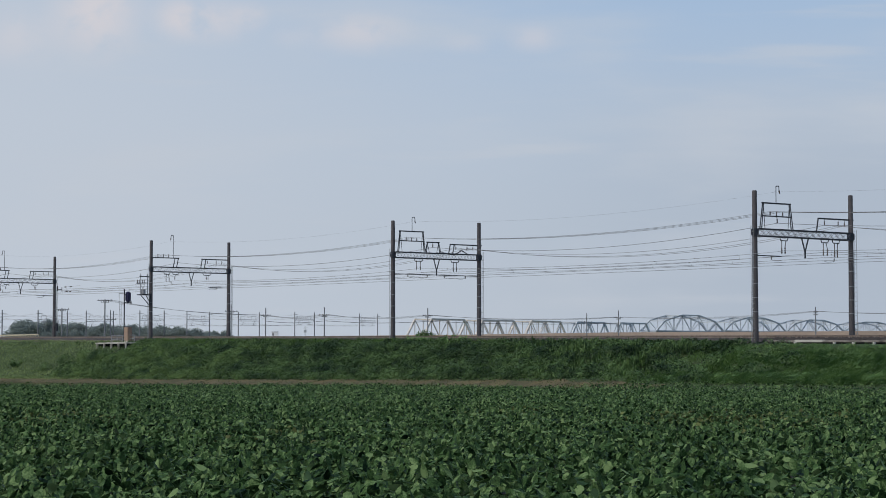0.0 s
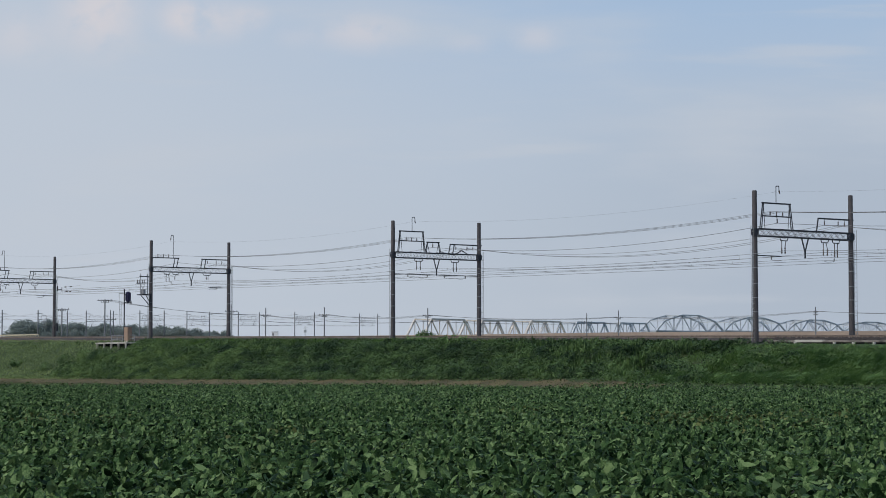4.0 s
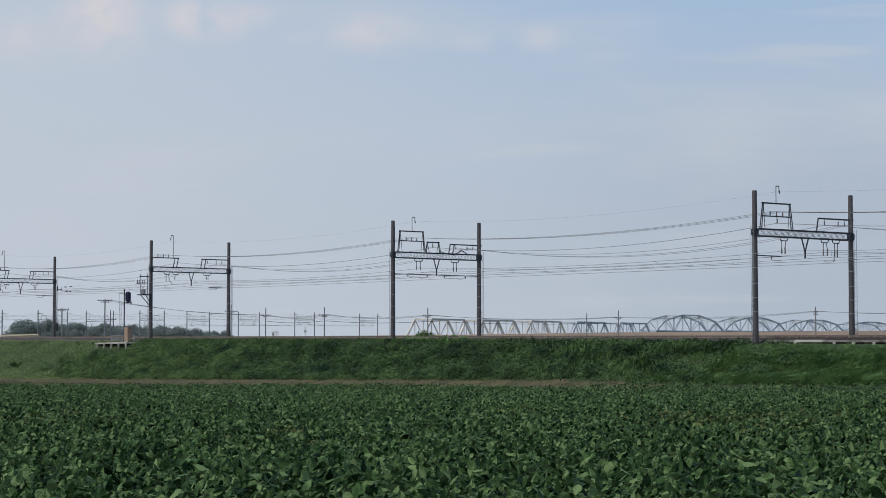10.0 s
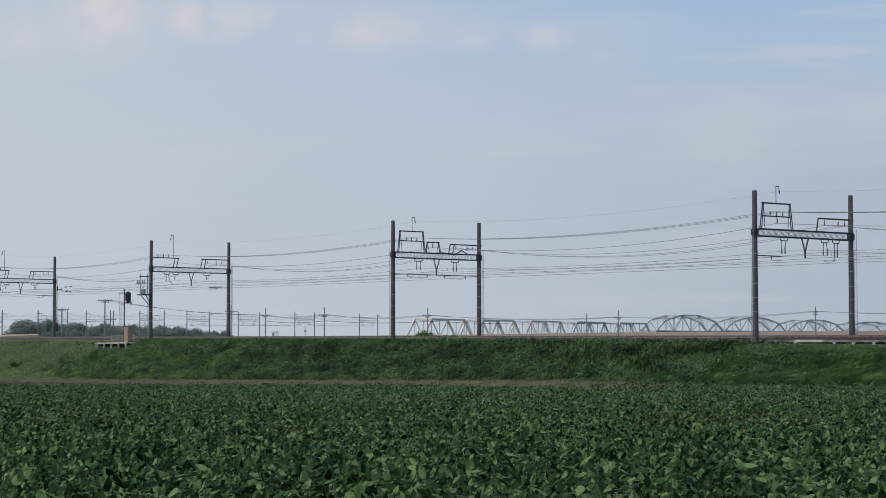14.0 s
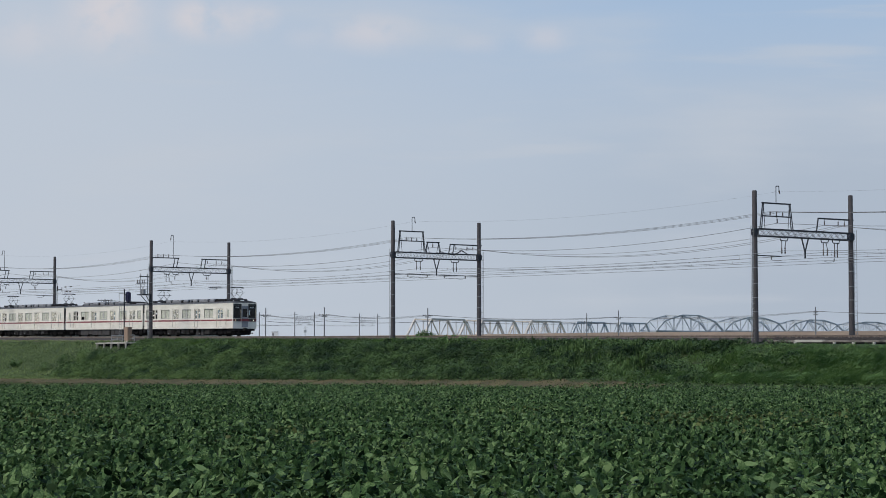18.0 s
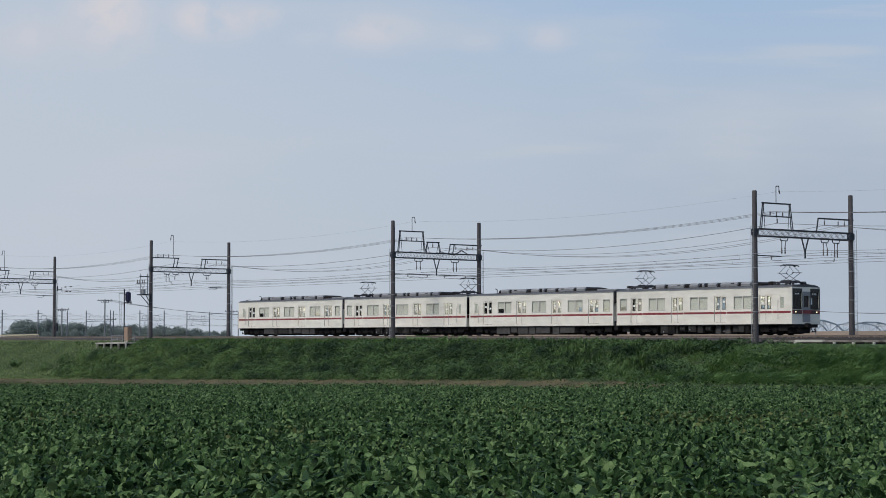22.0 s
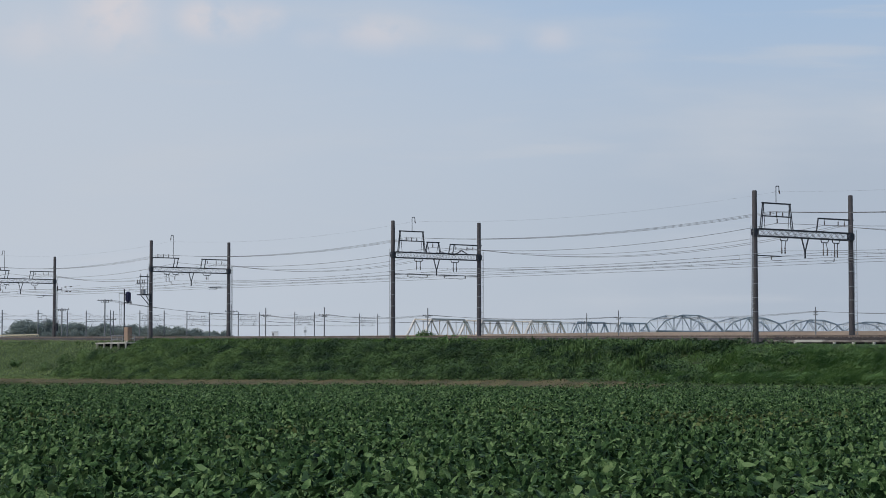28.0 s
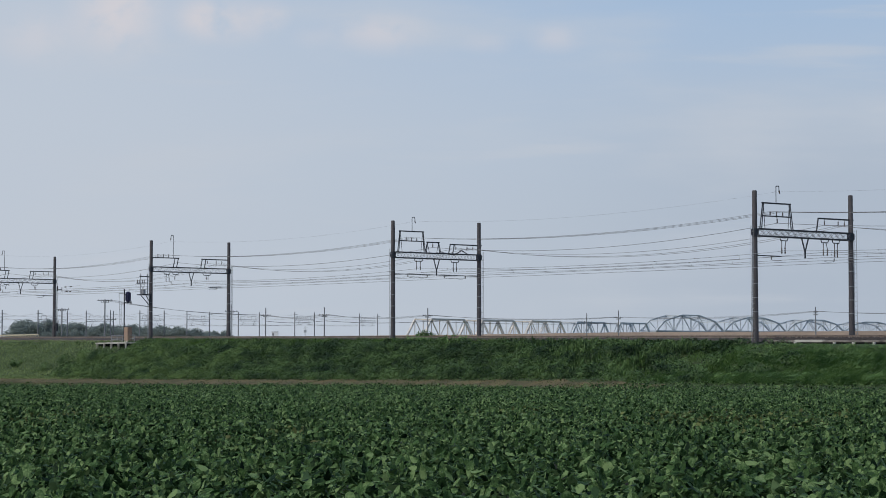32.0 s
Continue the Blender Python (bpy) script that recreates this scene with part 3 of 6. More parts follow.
part("transformer_can", Shape().stack(0, -0.90, [(0.2, 4.46), (0.24, 4.5), (0.24, 4.95), (0.16, 5.02)], 10), M_GALV, br)
for y in (-1.6, -1.4, -1.0, -0.8):
    s = Shape()
    insulator(s, 0, y, 5.66, 0.34)
    part("bushing", s, M_INSUL, br)

# refuge platform
pl = new("refuge_platform")
tagged(pl, "pale lineside service platform on short posts with handrails", "platform")
pl.matrix_basis = track_pose(198.5, -2.6, -0.92)
part("deck", Shape().box(-3.7, 3.7, -0.9, 0.9, 0.10, 0.24), M_CONC, pl)
for i in range(5):
    x = -3.4 + i * 1.7
    for y in (-0.8, 0.8):
        part("post", Shape().box(x - 0.08, x + 0.08, y - 0.08, y + 0.08, -1.9, 0.10), M_CONC, pl)
# near-black sheet added to imitate the shade below the deck
part("backing_board", Shape().box(-3.6, 3.6, -0.52, -0.46, -0.72, 0.10), M_RUBBER, pl, "dark sheet standing in for the shade under the deck")
for z in (0.62, 1.02):
    part("handrail", Shape().bar((-3.2, 0.78, z), (2.2, 0.78, z), 0.05, 6), M_GALV, pl)
for i in range(5):
    x = -3.2 + i * 1.35
    part("handrail_post", Shape().bar((x, 0.78, 0.24), (x, 0.78, 1.02), 0.045, 6), M_GALV, pl)
cb = tagged(new("relay_cabinet"), "tan lineside relay cabinet beside the signal", "cabinet")
cb.matrix_basis = track_pose(197.6, -1.9, -0.62) @ Matrix.Diagonal((0.62, 0.6, 1, 1))
part("body", Shape().box(-0.72, 0.62, -0.42, 0.42, 0.12, 1.52, 0.03), M_TAN, cb)
part("door", Shape().box(-0.64, -0.08, -0.445, -0.42, 0.2, 1.44).box(-0.04, 0.54, -0.445, -0.42, 0.2, 1.44), M_TAN, cb)
part("roof", Shape().box(-0.78, 0.68, -0.48, 0.48, 1.52, 1.60, 0.02), M_TAN, cb)
part("plinth", Shape().box(-0.7, 0.6, -0.4, 0.4, -0.4, 0.12), M_CONC, cb)
sg = tagged(new("railway_signal"), "colour-light railway signal on a slim mast, dark oval backboard", "signal")
sg.matrix_basis = track_pose(199.15, -1.6, -0.5)
part("mast", Shape().bar((0, 0, -0.6), (0, 0, 5.55), 0.07, 8), M_STEEL, sg)
hd = Shape()
ring = [(0.33 * math.cos(t), 0.34 * math.sin(t) + (0.25 if math.sin(t) > 0 else -0.25)) for t in [2 * math.pi * (i + 0.5) / 20 for i in range(20)]]
hd.v = [(-0.10, y + 0.48, z + 4.72) for y, z in ring] + [(-0.04, y + 0.48, z + 4.72) for y, z in ring]
hd.f = [(i, (i + 1) % 20, (i + 1) % 20 + 20, i + 20) for i in range(20)] + [tuple(range(19, -1, -1)), tuple(range(20, 40))]
part("backboard", hd, M_SIGNAL, sg, "dark navy oval backboard")
part("lamp_case", Shape().box(-0.04, 0.18, 0.26, 0.70, 4.25, 5.19, 0.04), M_SIGNAL, sg)
for z in (4.4, 4.72, 5.04):
    part("lens_hood", Shape().bar((-0.10, 0.48, z), (-0.32, 0.48, z + 0.01), 0.11, 10), M_SIGNAL, sg)
part("bracket", Shape().path([(0, 0, 4.1), (0, 0.85, 4.1)], 0.05, 5).path([(0, 0, 5.0), (0, 0.3, 5.0)], 0.04, 5).bar((0, 0.8, 4.0), (0, 0.8, 4.25), 0.07, 6), M_STEEL, sg)
part("cage", Shape().path([(0, -0.1, 3.95), (0, -0.62, 3.95), (0, -0.62, 5.1), (0, -0.1, 5.1)], 0.03, 4).path([(0, -0.35, 3.95), (0, -0.35, 0.2)], 0.018, 4).path([(0, -0.58, 3.95), (0, -0.58, 0.2)], 0.018, 4), M_GALV, sg)
for k in range(14):
    part("rung", Shape().bar((0, -0.58, 0.4 + 0.27 * k), (0, -0.35, 0.4 + 0.27 * k), 0.016, 4), M_GALV, sg)
# switch box on the fourth portal's rear mast
sb = tagged(new("mast_switch_box"), "grey switch box strapped to a mast", "switch box")
sb.matrix_basis = track_pose(241.0, MAST_GAP, 0)
part("case", Shape().stack(0.36, 0.1, [(0.16, 0.75), (0.19, 0.8), (0.19, 1.7), (0.12, 1.78)], 10), M_STEEL, sb)
part("strap", Shape().box(0.12, 0.40, -0.22, 0.30, 1.2, 1.28), M_STEEL, sb)
part("insulator_arm", Shape().path([(0.2, 0.1, 6.0), (1.8, 0.1, 6.02)], 0.045, 5).bar((1.8, 0.1, 5.72), (1.8, 0.1, 6.34), 0.04, 5).bar((0.5, 0.1, 5.9), (0.5, 0.1, 6.5), 0.09, 6), M_STEEL, sb)
for x, z in ((2.7, 6.30), (4.3, 6.30), (3.0, 5.72), (4.0, 5.72)):
    part("strain_insulator", Shape().bar((x, 0.1, z), (x + 0.35, 0.1, z), 0.07, 8), M_INSUL, sb)
for z in (5.72, 6.30):
    part("jumper_wire", Shape().bar((1.8, 0.1, z), (7.0, 0.1, z + 0.05), 0.012, 4), M_WIRE, sb)
part("conduit", Shape().path([(0.35, 0.1, 1.9), (0.35, 0.1, 6.9)], 0.05, 5), M_GALV, sb)
# yellow fence behind the tracks
fe = tagged(new("guard_fence"), "yellow-cream slatted guard rail beyond the tracks", "fence")
fe.matrix_basis = track_pose(262.0, 11.2, -0.78)
for z in (0.35, 0.95):
    part("rail", Shape().box(-30, 12.6, -0.04, 0.04, z, z + 0.16), M_YELLOW, fe)
for i in range(54):
    x = -29.9 + i * 0.8
    part("slat", Shape().box(x - 0.07, x + 0.07, -0.09, -0.041, 0.1, 1.1), M_YELLOW, fe)

# cable trough along the crest past the platform
ct = tagged(new("cable_trough"), "low beige concrete cable trough half sunk in grass", "cable trough")
ct.matrix_basis = TRACK
rg = random.Random(61)
for i in range(46):
    x = -246.0 + i
    if 11 < i < 18 and i % 2 or i % 9 == 4:
        continue
    z = rg.uniform(-0.03, 0.03)
    part("trough_lid", Shape().box(x, x + 0.97, -1.30, -0.95, -0.62, -0.42 + z, 0.02), M_SLEEPER, ct)

# concrete kerb along the ballast at the near end
kb = tagged(new("retaining_kerb"), "stained pale concrete retaining kerb beside the ballast", "kerb")
kb.matrix_basis = TRACK
tagged(part("ballast_shoulder", Shape().profile([(-1.06, -0.75), (-1.06, -0.42), (0.9, -0.20), (1.3, -0.21), (1.3, -0.75)], -102.2, -10), M_BALLAST, at=TRACK), "ballast shoulder behind the kerb", "ballast", kind="structure")
for i in range(14):
    x = -101.9 + i * 2.6
    part("kerb_block", Shape().box(x, x + 2.58, -1.34, -1.06, -0.50, -0.36 + 0.02 * math.sin(i * 2.1), 0.02), M_CONC if i == 1 else M_KERB, kb)
for x in (-98.8, -95.2, -93.5, -91.7, -88.0, -84.0):
    part("marker_post", Shape().box(x - 0.08, x + 0.08, -1.85, -1.69, -1.3, -0.49, 0.015), M_CONC, kb)
rub = Shape()
rg = random.Random(5)
for i in range(5200):
    x, y = rg.uniform(-103, -60), rg.uniform(-1.02, 0.75)
    z = -0.36 + 0.10 * (y + 1) + rg.uniform(-0.04, 0.03)
    r = rg.uniform(0.04, 0.09)
    rub.add([(x + r, y, z), (x, y + r, z), (x - r, y, z), (x, y - r, z), (x, y, z + r * 1.2)], [(0, 1, 4), (1, 2, 4), (2, 3, 4), (3, 0, 4)])
tagged(part("ballast_stones", rub, M_BALLAST, at=TRACK), "loose brown-grey ballast stones on the shoulder", "stone", kind="stuff")

# ---- the train ----
HALF, INNER, WID = 9.75, 9.79, 1.425
DOORS = (7.05, 2.25, -2.55, -7.35)


def shared(shape, name, mat, smooth=False):
    return shape.mesh(name, mat, smooth)


def pantograph_parts(root, x):
    base = Shape()
    for dx in (-0.7, 0.7):
        base.beam((x + dx, -0.75, 3.90), (x + dx, 0.75, 3.90), 0.10, 0.10)
    for y in (-0.6, 0.6):
        base.beam((x - 1.0, y, 3.92), (x + 1.0, y, 3.92), 0.08, 0.09)
    for dx in (-0.95, -0.6, 0.6, 0.95):
        for y in (-0.6, 0.6):
            base.stack(x + dx, y, [(0.08, 3.62), (0.12, 3.70), (0.07, 3.76), (0.12, 3.83), (0.07, 3.90)], 8)
    base.box(x - 0.5, x + 0.45, -0.35, 0.35, 3.84, 4.0, 0.03)
    base.bar((x - 0.45, -0.42, 4.02), (x + 0.45, -0.42, 4.02), 0.05, 6).bar((x - 0.45, 0.42, 4.02), (x + 0.45, 0.42, 4.02), 0.05, 6)
    base.path([(x - 1.35, 0.3, 3.72), (x - 1.3, 0.3, 3.98), (x - 1.0, 0.3, 4.0)], 0.035, 5).path([(x + 1.35, -0.3, 3.72), (x + 1.3, -0.3, 3.96), (x + 1.0, -0.3, 3.98)], 0.035, 5)
    p = part("pantograph", base, M_STEEL, root, "dark diamond pantograph raised to the wire")
    for sx in (-1, 1):
        for y in (-0.38, 0.38):
            part("lower_arm", Shape().bar((x - sx * 0.35, y, 4.02), (x + sx * 0.74, y * .9, 4.60), 0.021, 5), M_STEEL, p)
            part("upper_arm", Shape().bar((x + sx * 0.74, y * .9, 4.60), (x + sx * 0.16, y * .55, 5.10), 0.017, 5), M_STEEL, p)
        part("cross_tie", Shape().bar((x + sx * 0.74, -0.5, 4.60), (x + sx * 0.74, 0.5, 4.60), 0.02, 5), M_STEEL, p)
    for dx in (-0.18, 0.18):
        part("collector_strip", Shape().path([(x + dx, -0.75, 5.09), (x + dx, -0.5, 5.18), (x + dx, 0.5, 5.18), (x + dx, 0.75, 5.09)], 0.045, 5), M_STEEL, p)


def bogie(root, x):
    b = Shape()
    for y in (-0.98, 0.98):
        b.box(x - 1.45, x + 1.45, y - 0.09, y + 0.09, 0.42, 0.66)
        b.box(x - 0.45, x + 0.45, y - 0.13, y + 0.13, 0.30, 0.82, 0.03)
        for dx in (-1.05, 1.05):
            b.box(x + dx - 0.2, x + dx + 0.2, y - 0.14, y + 0.14, 0.26, 0.62, 0.04)
    b.box(x - 0.3, x + 0.3, -0.95, 0.95, 0.5, 0.8)
    bg = part("bogie", b, M_DARK, root, "black two-axle bogie")
    for dx in (-1.05, 1.05):
        w = Shape()
        for y in (-0.5335, 0.5335):
            w.bar((x + dx, y - 0.06, 0.43), (x + dx, y + 0.06, 0.43), 0.43, 20)
        w.bar((x + dx, -0.55, 0.43), (x + dx, 0.55, 0.43), 0.08, 8)
        part("wheelset", w, M_DARK, bg)


def side_windows():
    """x-range of each saloon window of one side."""
    out = []
    for a, b in zip(DOORS, DOORS[1:]):
        mid = (a + b) / 2
        out += [(mid + 0.06, mid + 0.94), (mid - 0.94, mid - 0.06)]
    out.append((-9.35, -8.55))
    return out


def rail_car(powered, seed, coupled=False, front=-1):
    """front: the side (sign of y) that is turned to the field."""
    rg = random.Random(seed)
    root = new("railway_carriage")
    tagged(root, ("cream commuter carriage with maroon stripe, pantographs raised" if powered else "cream commuter carriage with maroon stripe and cab end"), "railway carriage", "train carriages")
    wins = [(a, b, 1.98, 2.92) for a, b in side_windows()]
    doors = [(c - 0.66, c + 0.66, 1.00, 3.00) for c in DOORS]
    cabdoor = (8.42, 9.02, 1.05, 2.95)
    for sgn in (-1, 1):
        s = Shape().panel(-INNER, HALF - 0.12, 0.84, 3.52, sgn * WID, sgn * (WID - 0.07), wins + doors + [cabdoor])
        part("side_panel", s, M_CREAM, root)
        # pressed ribs below the stripe and above the windows
        for z in (1.02, 1.14, 1.26, 1.38, 1.50):
            edges = [-HALF + 0.1] + sorted(v for d in doors for v in d[:2]) + [8.3]
            for xa, xb in zip(edges[::2], edges[1::2]):
                s = Shape().box(xa + 0.06, xb - 0.06, min(sgn * WID, sgn * (WID + 0.009)), max(sgn * WID, sgn * (WID + 0.009)), z, z + 0.04)
                part("pressed_rib", s, M_CREAM, root)
        s = Shape()
        edges = [-HALF + 0.05] + sorted(v for d in doors for v in d[:2]) + [HALF - 0.14]
        for xa, xb in zip(edges[::2], edges[1::2]):
            s.box(xa, xb, min(sgn * WID, sgn * (WID + 0.006)), max(sgn * WID, sgn * (WID + 0.006)), 1.635, 1.79)
        part("stripe", s, M_RED, root, "maroon waist stripe")
        for xa, xb, za, zb in wins:
            pane = part("window_pane", Shape().box(xa, xb, sgn * (WID - 0.05) - 0.004, sgn * (WID - 0.05) + 0.004, za, zb), M_GLASS, root)
            pane.visible_shadow = False
            fr = Shape().panel(xa - 0.03, xb + 0.03, za - 0.03, zb + 0.03, sgn * (WID - 0.03), sgn * (WID + 0.010), [(xa + 0.02, xb - 0.02, za + 0.02, zb - 0.02)])
            part("window_frame", fr, M_FRAME, root)
            if rg.random() < (0.95 if sgn == front else 0.62):
                drop = rg.choice((1.0, 1.0, 1.0, 0.98, 0.95, 0.62))
                part("blind", Shape().box(xa, xb, sgn * (WID - 0.075) - 0.004, sgn * (WID - 0.075) + 0.004, zb - (zb - za) * drop, zb), M_BLIND, root, "drawn beige roller blind")
        for c in DOORS:
            fr = Shape().panel(c - 0.70, c + 0.70, 0.97, 3.04, sgn * (WID - 0.03), sgn * (WID + 0.008), [(c - 0.655, c + 0.655, 0.99, 3.0)])
            part("door_frame", fr, M_CREAM, root)
            e = c + sgn * 0.675
            part("pocket_edge", Shape().box(e - 0.022, e + 0.022, min(sgn * WID, sgn * (WID + 0.012)), max(sgn * WID, sgn * (WID + 0.012)), 1.02, 2.98), M_SEAL, root)
            part("door_seal", Shape().box(c - 0.016, c + 0.016, min(sgn * (WID - 0.028), sgn * (WID - 0.02)), max(sgn * (WID - 0.028), sgn * (WID - 0.02)), 1.01, 2.99), M_SEAL, root)
            for k in (-1, 1):
                x0, x1 = (c - 0.65, c - 0.005) if k < 0 else (c + 0.005, c + 0.65)
                hole = (x0 + 0.14, x1 - 0.14, 1.98, 2.88)
                lf = part("door_leaf", Shape().panel(x0, x1, 1.01, 2.99, sgn * (WID - 0.03), sgn * (WID - 0.065), [hole]), M_CREAM, root)
                pn = part("door_pane", Shape().box(hole[0], hole[1], sgn * (WID - 0.05) - 0.004, sgn * (WID - 0.05) + 0.004, hole[2], hole[3]), M_GLASS, lf)
                pn.visible_shadow = False
                part("pane_gasket", Shape().panel(hole[0] - 0.028, hole[1] + 0.028, hole[2] - 0.028, hole[3] + 0.028, sgn * (WID - 0.035), sgn * (WID - 0.022), [hole]), M_RUBBER, lf, "black rubber gasket")
                nz = 2.30 + 0.16 * (k > 0) + rg.uniform(-.03, .03)
                part("notice", Shape().box(hole[0] + 0.06, hole[1] - 0.06, sgn * (WID - 0.044) - 0.002, sgn * (WID - 0.044) + 0.002, nz, nz + 0.15), M_NOTICE, lf, "white notice on the glass")
                part("door_stripe", Shape().box(x0, x1, min(sgn * (WID - 0.03), sgn * (WID - 0.024)), max(sgn * (WID - 0.03), sgn * (WID - 0.024)), 1.635, 1.79), M_RED, lf)
        cx0, cx1, cz0, cz1 = cabdoor
        cd = part("cab_door", Shape().panel(cx0, cx1, cz0, cz1, sgn * (WID - 0.02), sgn * (WID - 0.06), [(cx0 + 0.13, cx1 - 0.13, 2.0, 2.8)]), M_CREAM, root)
        part("door_pane", Shape().box(cx0 + 0.13, cx1 - 0.13, sgn * (WID - 0.04) - 0.004, sgn * (WID - 0.04) + 0.004, 2.0, 2.8), M_GLASS, cd)
        # added pale sheet: makes the see-through cab pane look bright
        part("cab_curtain", Shape().box(cx0 + 0.10, cx1 - 0.10, sgn * (WID - 0.08) - 0.004, sgn * (WID - 0.08) + 0.004, 1.95, 2.85), M_BLIND, cd, "pale sheet added to lighten the cab door glass")
        part("handrail", Shape().bar((cx0 - 0.08, sgn * (WID + 0.03), 1.2), (cx0 - 0.08, sgn * (WID + 0.03), 2.6), 0.015, 5), M_GALV, cd)
        part("seat", Shape().box(-6.5, 1.4, min(sgn * 0.85, sgn * 1.34), max(sgn * 0.85, sgn * 1.34), 1.2, 1.56), M_SEAT, root)
        part("gutter", Shape().box(-INNER, HALF - 0.1, min(sgn * (WID - 0.02), sgn * (WID + 0.03)), max(sgn * (WID - 0.02), sgn * (WID + 0.03)), 3.50, 3.55), M_GALV, root)
        part("sill", Shape().box(-HALF + 0.02, HALF - 0.2, min(sgn * (WID - 0.06), sgn * (WID - 0.0)), max(sgn * (WID - 0.06), sgn * (WID - 0.0)), 0.78, 0.84), M_DARK, root)
    part("floor", Shape().box(-HALF + 0.05, HALF - 0.2, -WID + 0.08, WID - 0.08, 1.02, 1.12), M_BOX, root)
    # unseen glowing strips added under the ceiling to brighten the interior
    for y in (-0.6, 0.6):
        part("ceiling_lamp", Shape().box(-HALF + 0.5, HALF - 0.8, y - 0.06, y + 0.06, 3.24, 3.31), M_FILL, root, "glowing ceiling strip added to brighten the saloon")
    part("lining", Shape().box(-HALF + 0.1, HALF - 1.6, -WID + 0.1, WID - 0.1, 3.32, 3.36), M_CREAM, root)
    arc = [(-WID - 0.005, 3.52), (-1.30, 3.62), (-0.9, 3.70), (-0.3, 3.735), (0.3, 3.735), (0.9, 3.70), (1.30, 3.62), (WID + 0.005, 3.52)]
    part("roof", Shape().profile(arc, -INNER, HALF - 0.08), M_ROOF, root, smooth=False)
    # inner end wall and gangway
    e = Shape()
    e.panel(-WID + 0.02, WID - 0.02, 0.84, 3.52, -0.03, 0.03, [(-0.45, 0.45, 1.12, 3.0)])
    part("end_wall", e, M_CREAM, root, at=pose(-INNER + 0.04, 0, 0, 0, 0, 90))
    part("gangway", Shape().box(-INNER - 0.205, -INNER + 0.02, -0.62, 0.62, 1.02, 3.15, 0.05), M_RUBBER, root)
    for k in range(5):
        part("gangway_fold", Shape().box(-INNER - 0.20 + k * 0.04, -INNER - 0.175 + k * 0.04, -0.66, 0.66, 1.0, 3.19), M_RUBBER, root)
    part("gangway_hood", Shape().box(-INNER - 0.19, -INNER + 0.005, -1.37, 1.37, 2.62, 3.56, 0.06), M_RUBBER, root, "black hood over the gangway")
    part("gangway_apron", Shape().box(-INNER - 0.19, -INNER + 0.005, -1.33, 1.33, 0.45, 1.22, 0.05), M_RUBBER, root)
    part("jumper_cable", Shape().path([(-HALF - 0.02, -1.0, 0.7), (-HALF - 0.12, -1.0, 0.5), (-HALF - 0.22, -1.0, 0.55)], 0.04, 5), M_DARK, root)
    # cab front: leaning slightly, three windows and a centre door
    f0 = HALF - 0.12
    cf = Shape()
    hl = [(-1.30, -0.46, 1.98, 3.18), (0.46, 1.30, 1.98, 3.18), (-0.30, 0.30, 2.05, 2.9)]
    cf.panel(-WID, WID, 0.84, 3.52, -0.06, 0.06, hl)
    part("cab_front", cf, M_CREAM, root, at=pose(f0 + 0.06, 0, 0, 0, 0, 90))
    mk = Shape().panel(-1.38, -0.42, 1.9, 3.42, 0.0, 0.02, [(-1.30, -0.46, 1.98, 3.18)])
    mk.panel(0.42, 1.38, 1.9, 3.42, 0.0, 0.02, [(0.46, 1.30, 1.98, 3.18)])
    part("window_mask", mk, M_MASK, root, at=pose(f0 + 0.14, 0, 0, 0, 0, 90) @ pose(0, 0, 0, 0, 0, 0))
    for ya, yb, za, zb in hl:
        part("windscreen", Shape().box(f0 + 0.05, f0 + 0.062, ya, yb, za, zb), M_WIND, root)
    part("centre_door", Shape().panel(-0.38, 0.38, 1.0, 3.2, 0.0, 0.03, [(-0.30, 0.30, 2.05, 2.9)]), M_AC, root, at=pose(f0 + 0.16, 0, 0, 0, 0, 90))
    for y0, wide in ((0.58, 0.60), (-1.18, 0.60)):
        sign = part("front_roll_sign", Shape().box(f0 + 0.065, f0 + 0.075, y0, y0 + wide, 2.92, 3.15), M_MASK, root, "black destination panel with small pale bars")
        for k in range(3):
            part("sign_bar", Shape().box(f0 + 0.075, f0 + 0.079, y0 + 0.10 + 0.15 * k, y0 + 0.19 + 0.15 * k, 2.99, 3.09), M_NOTICE, sign)
    part("cab_notice", Shape().box(f0 + 0.064, f0 + 0.070, 0.52, 0.66, 2.25, 2.75), M_NOTICE, root)
    part("cab_bulkhead", Shape().box(8.30, 8.34, -1.33, 1.33, 1.12, 3.34), M_DARK, root)
    part("front_stripe", Shape().box(f0 + 0.19, f0 + 0.196, -0.38, 0.38, 1.60, 1.86), M_RED, root)
    for ya, yb in ((-1.40, -0.40), (0.40, 1.40)):
        part("front_stripe", Shape().box(f0 + 0.122, f0 + 0.13, ya, yb, 1.58, 1.86), M_RED, root)
        c = (ya + yb) / 2
        part("headlamp_case", Shape().box(f0 + 0.131, f0 + 0.16, c - 0.36, c + 0.28, 1.60, 1.84), M_MASK, root)
        for dy in (-0.2, 0.12):
            lit = powered and not coupled and dy * c > 0
            part("headlamp", Shape().bar((f0 + 0.161, c + dy, 1.72), (f0 + 0.185, c + dy, 1.72), 0.047, 12), M_LAMP if lit else M_RED, root, "lit headlamp" if lit else "")
    part("front_dome", Shape().add([(f0 + 0.12, -WID, 3.52), (f0 + 0.12, WID, 3.52), (f0 - 0.25, 0.9, 3.72), (f0 - 0.25, -0.9, 3.72)], [(0, 1, 2, 3)]), M_ROOF, root)
    if coupled:
        part("cab_gangway", Shape().box(f0 + 0.19, f0 + 0.37, -0.44, 0.44, 0.98, 3.10, 0.05), M_RUBBER, root, "black bellows between the coupled cabs")
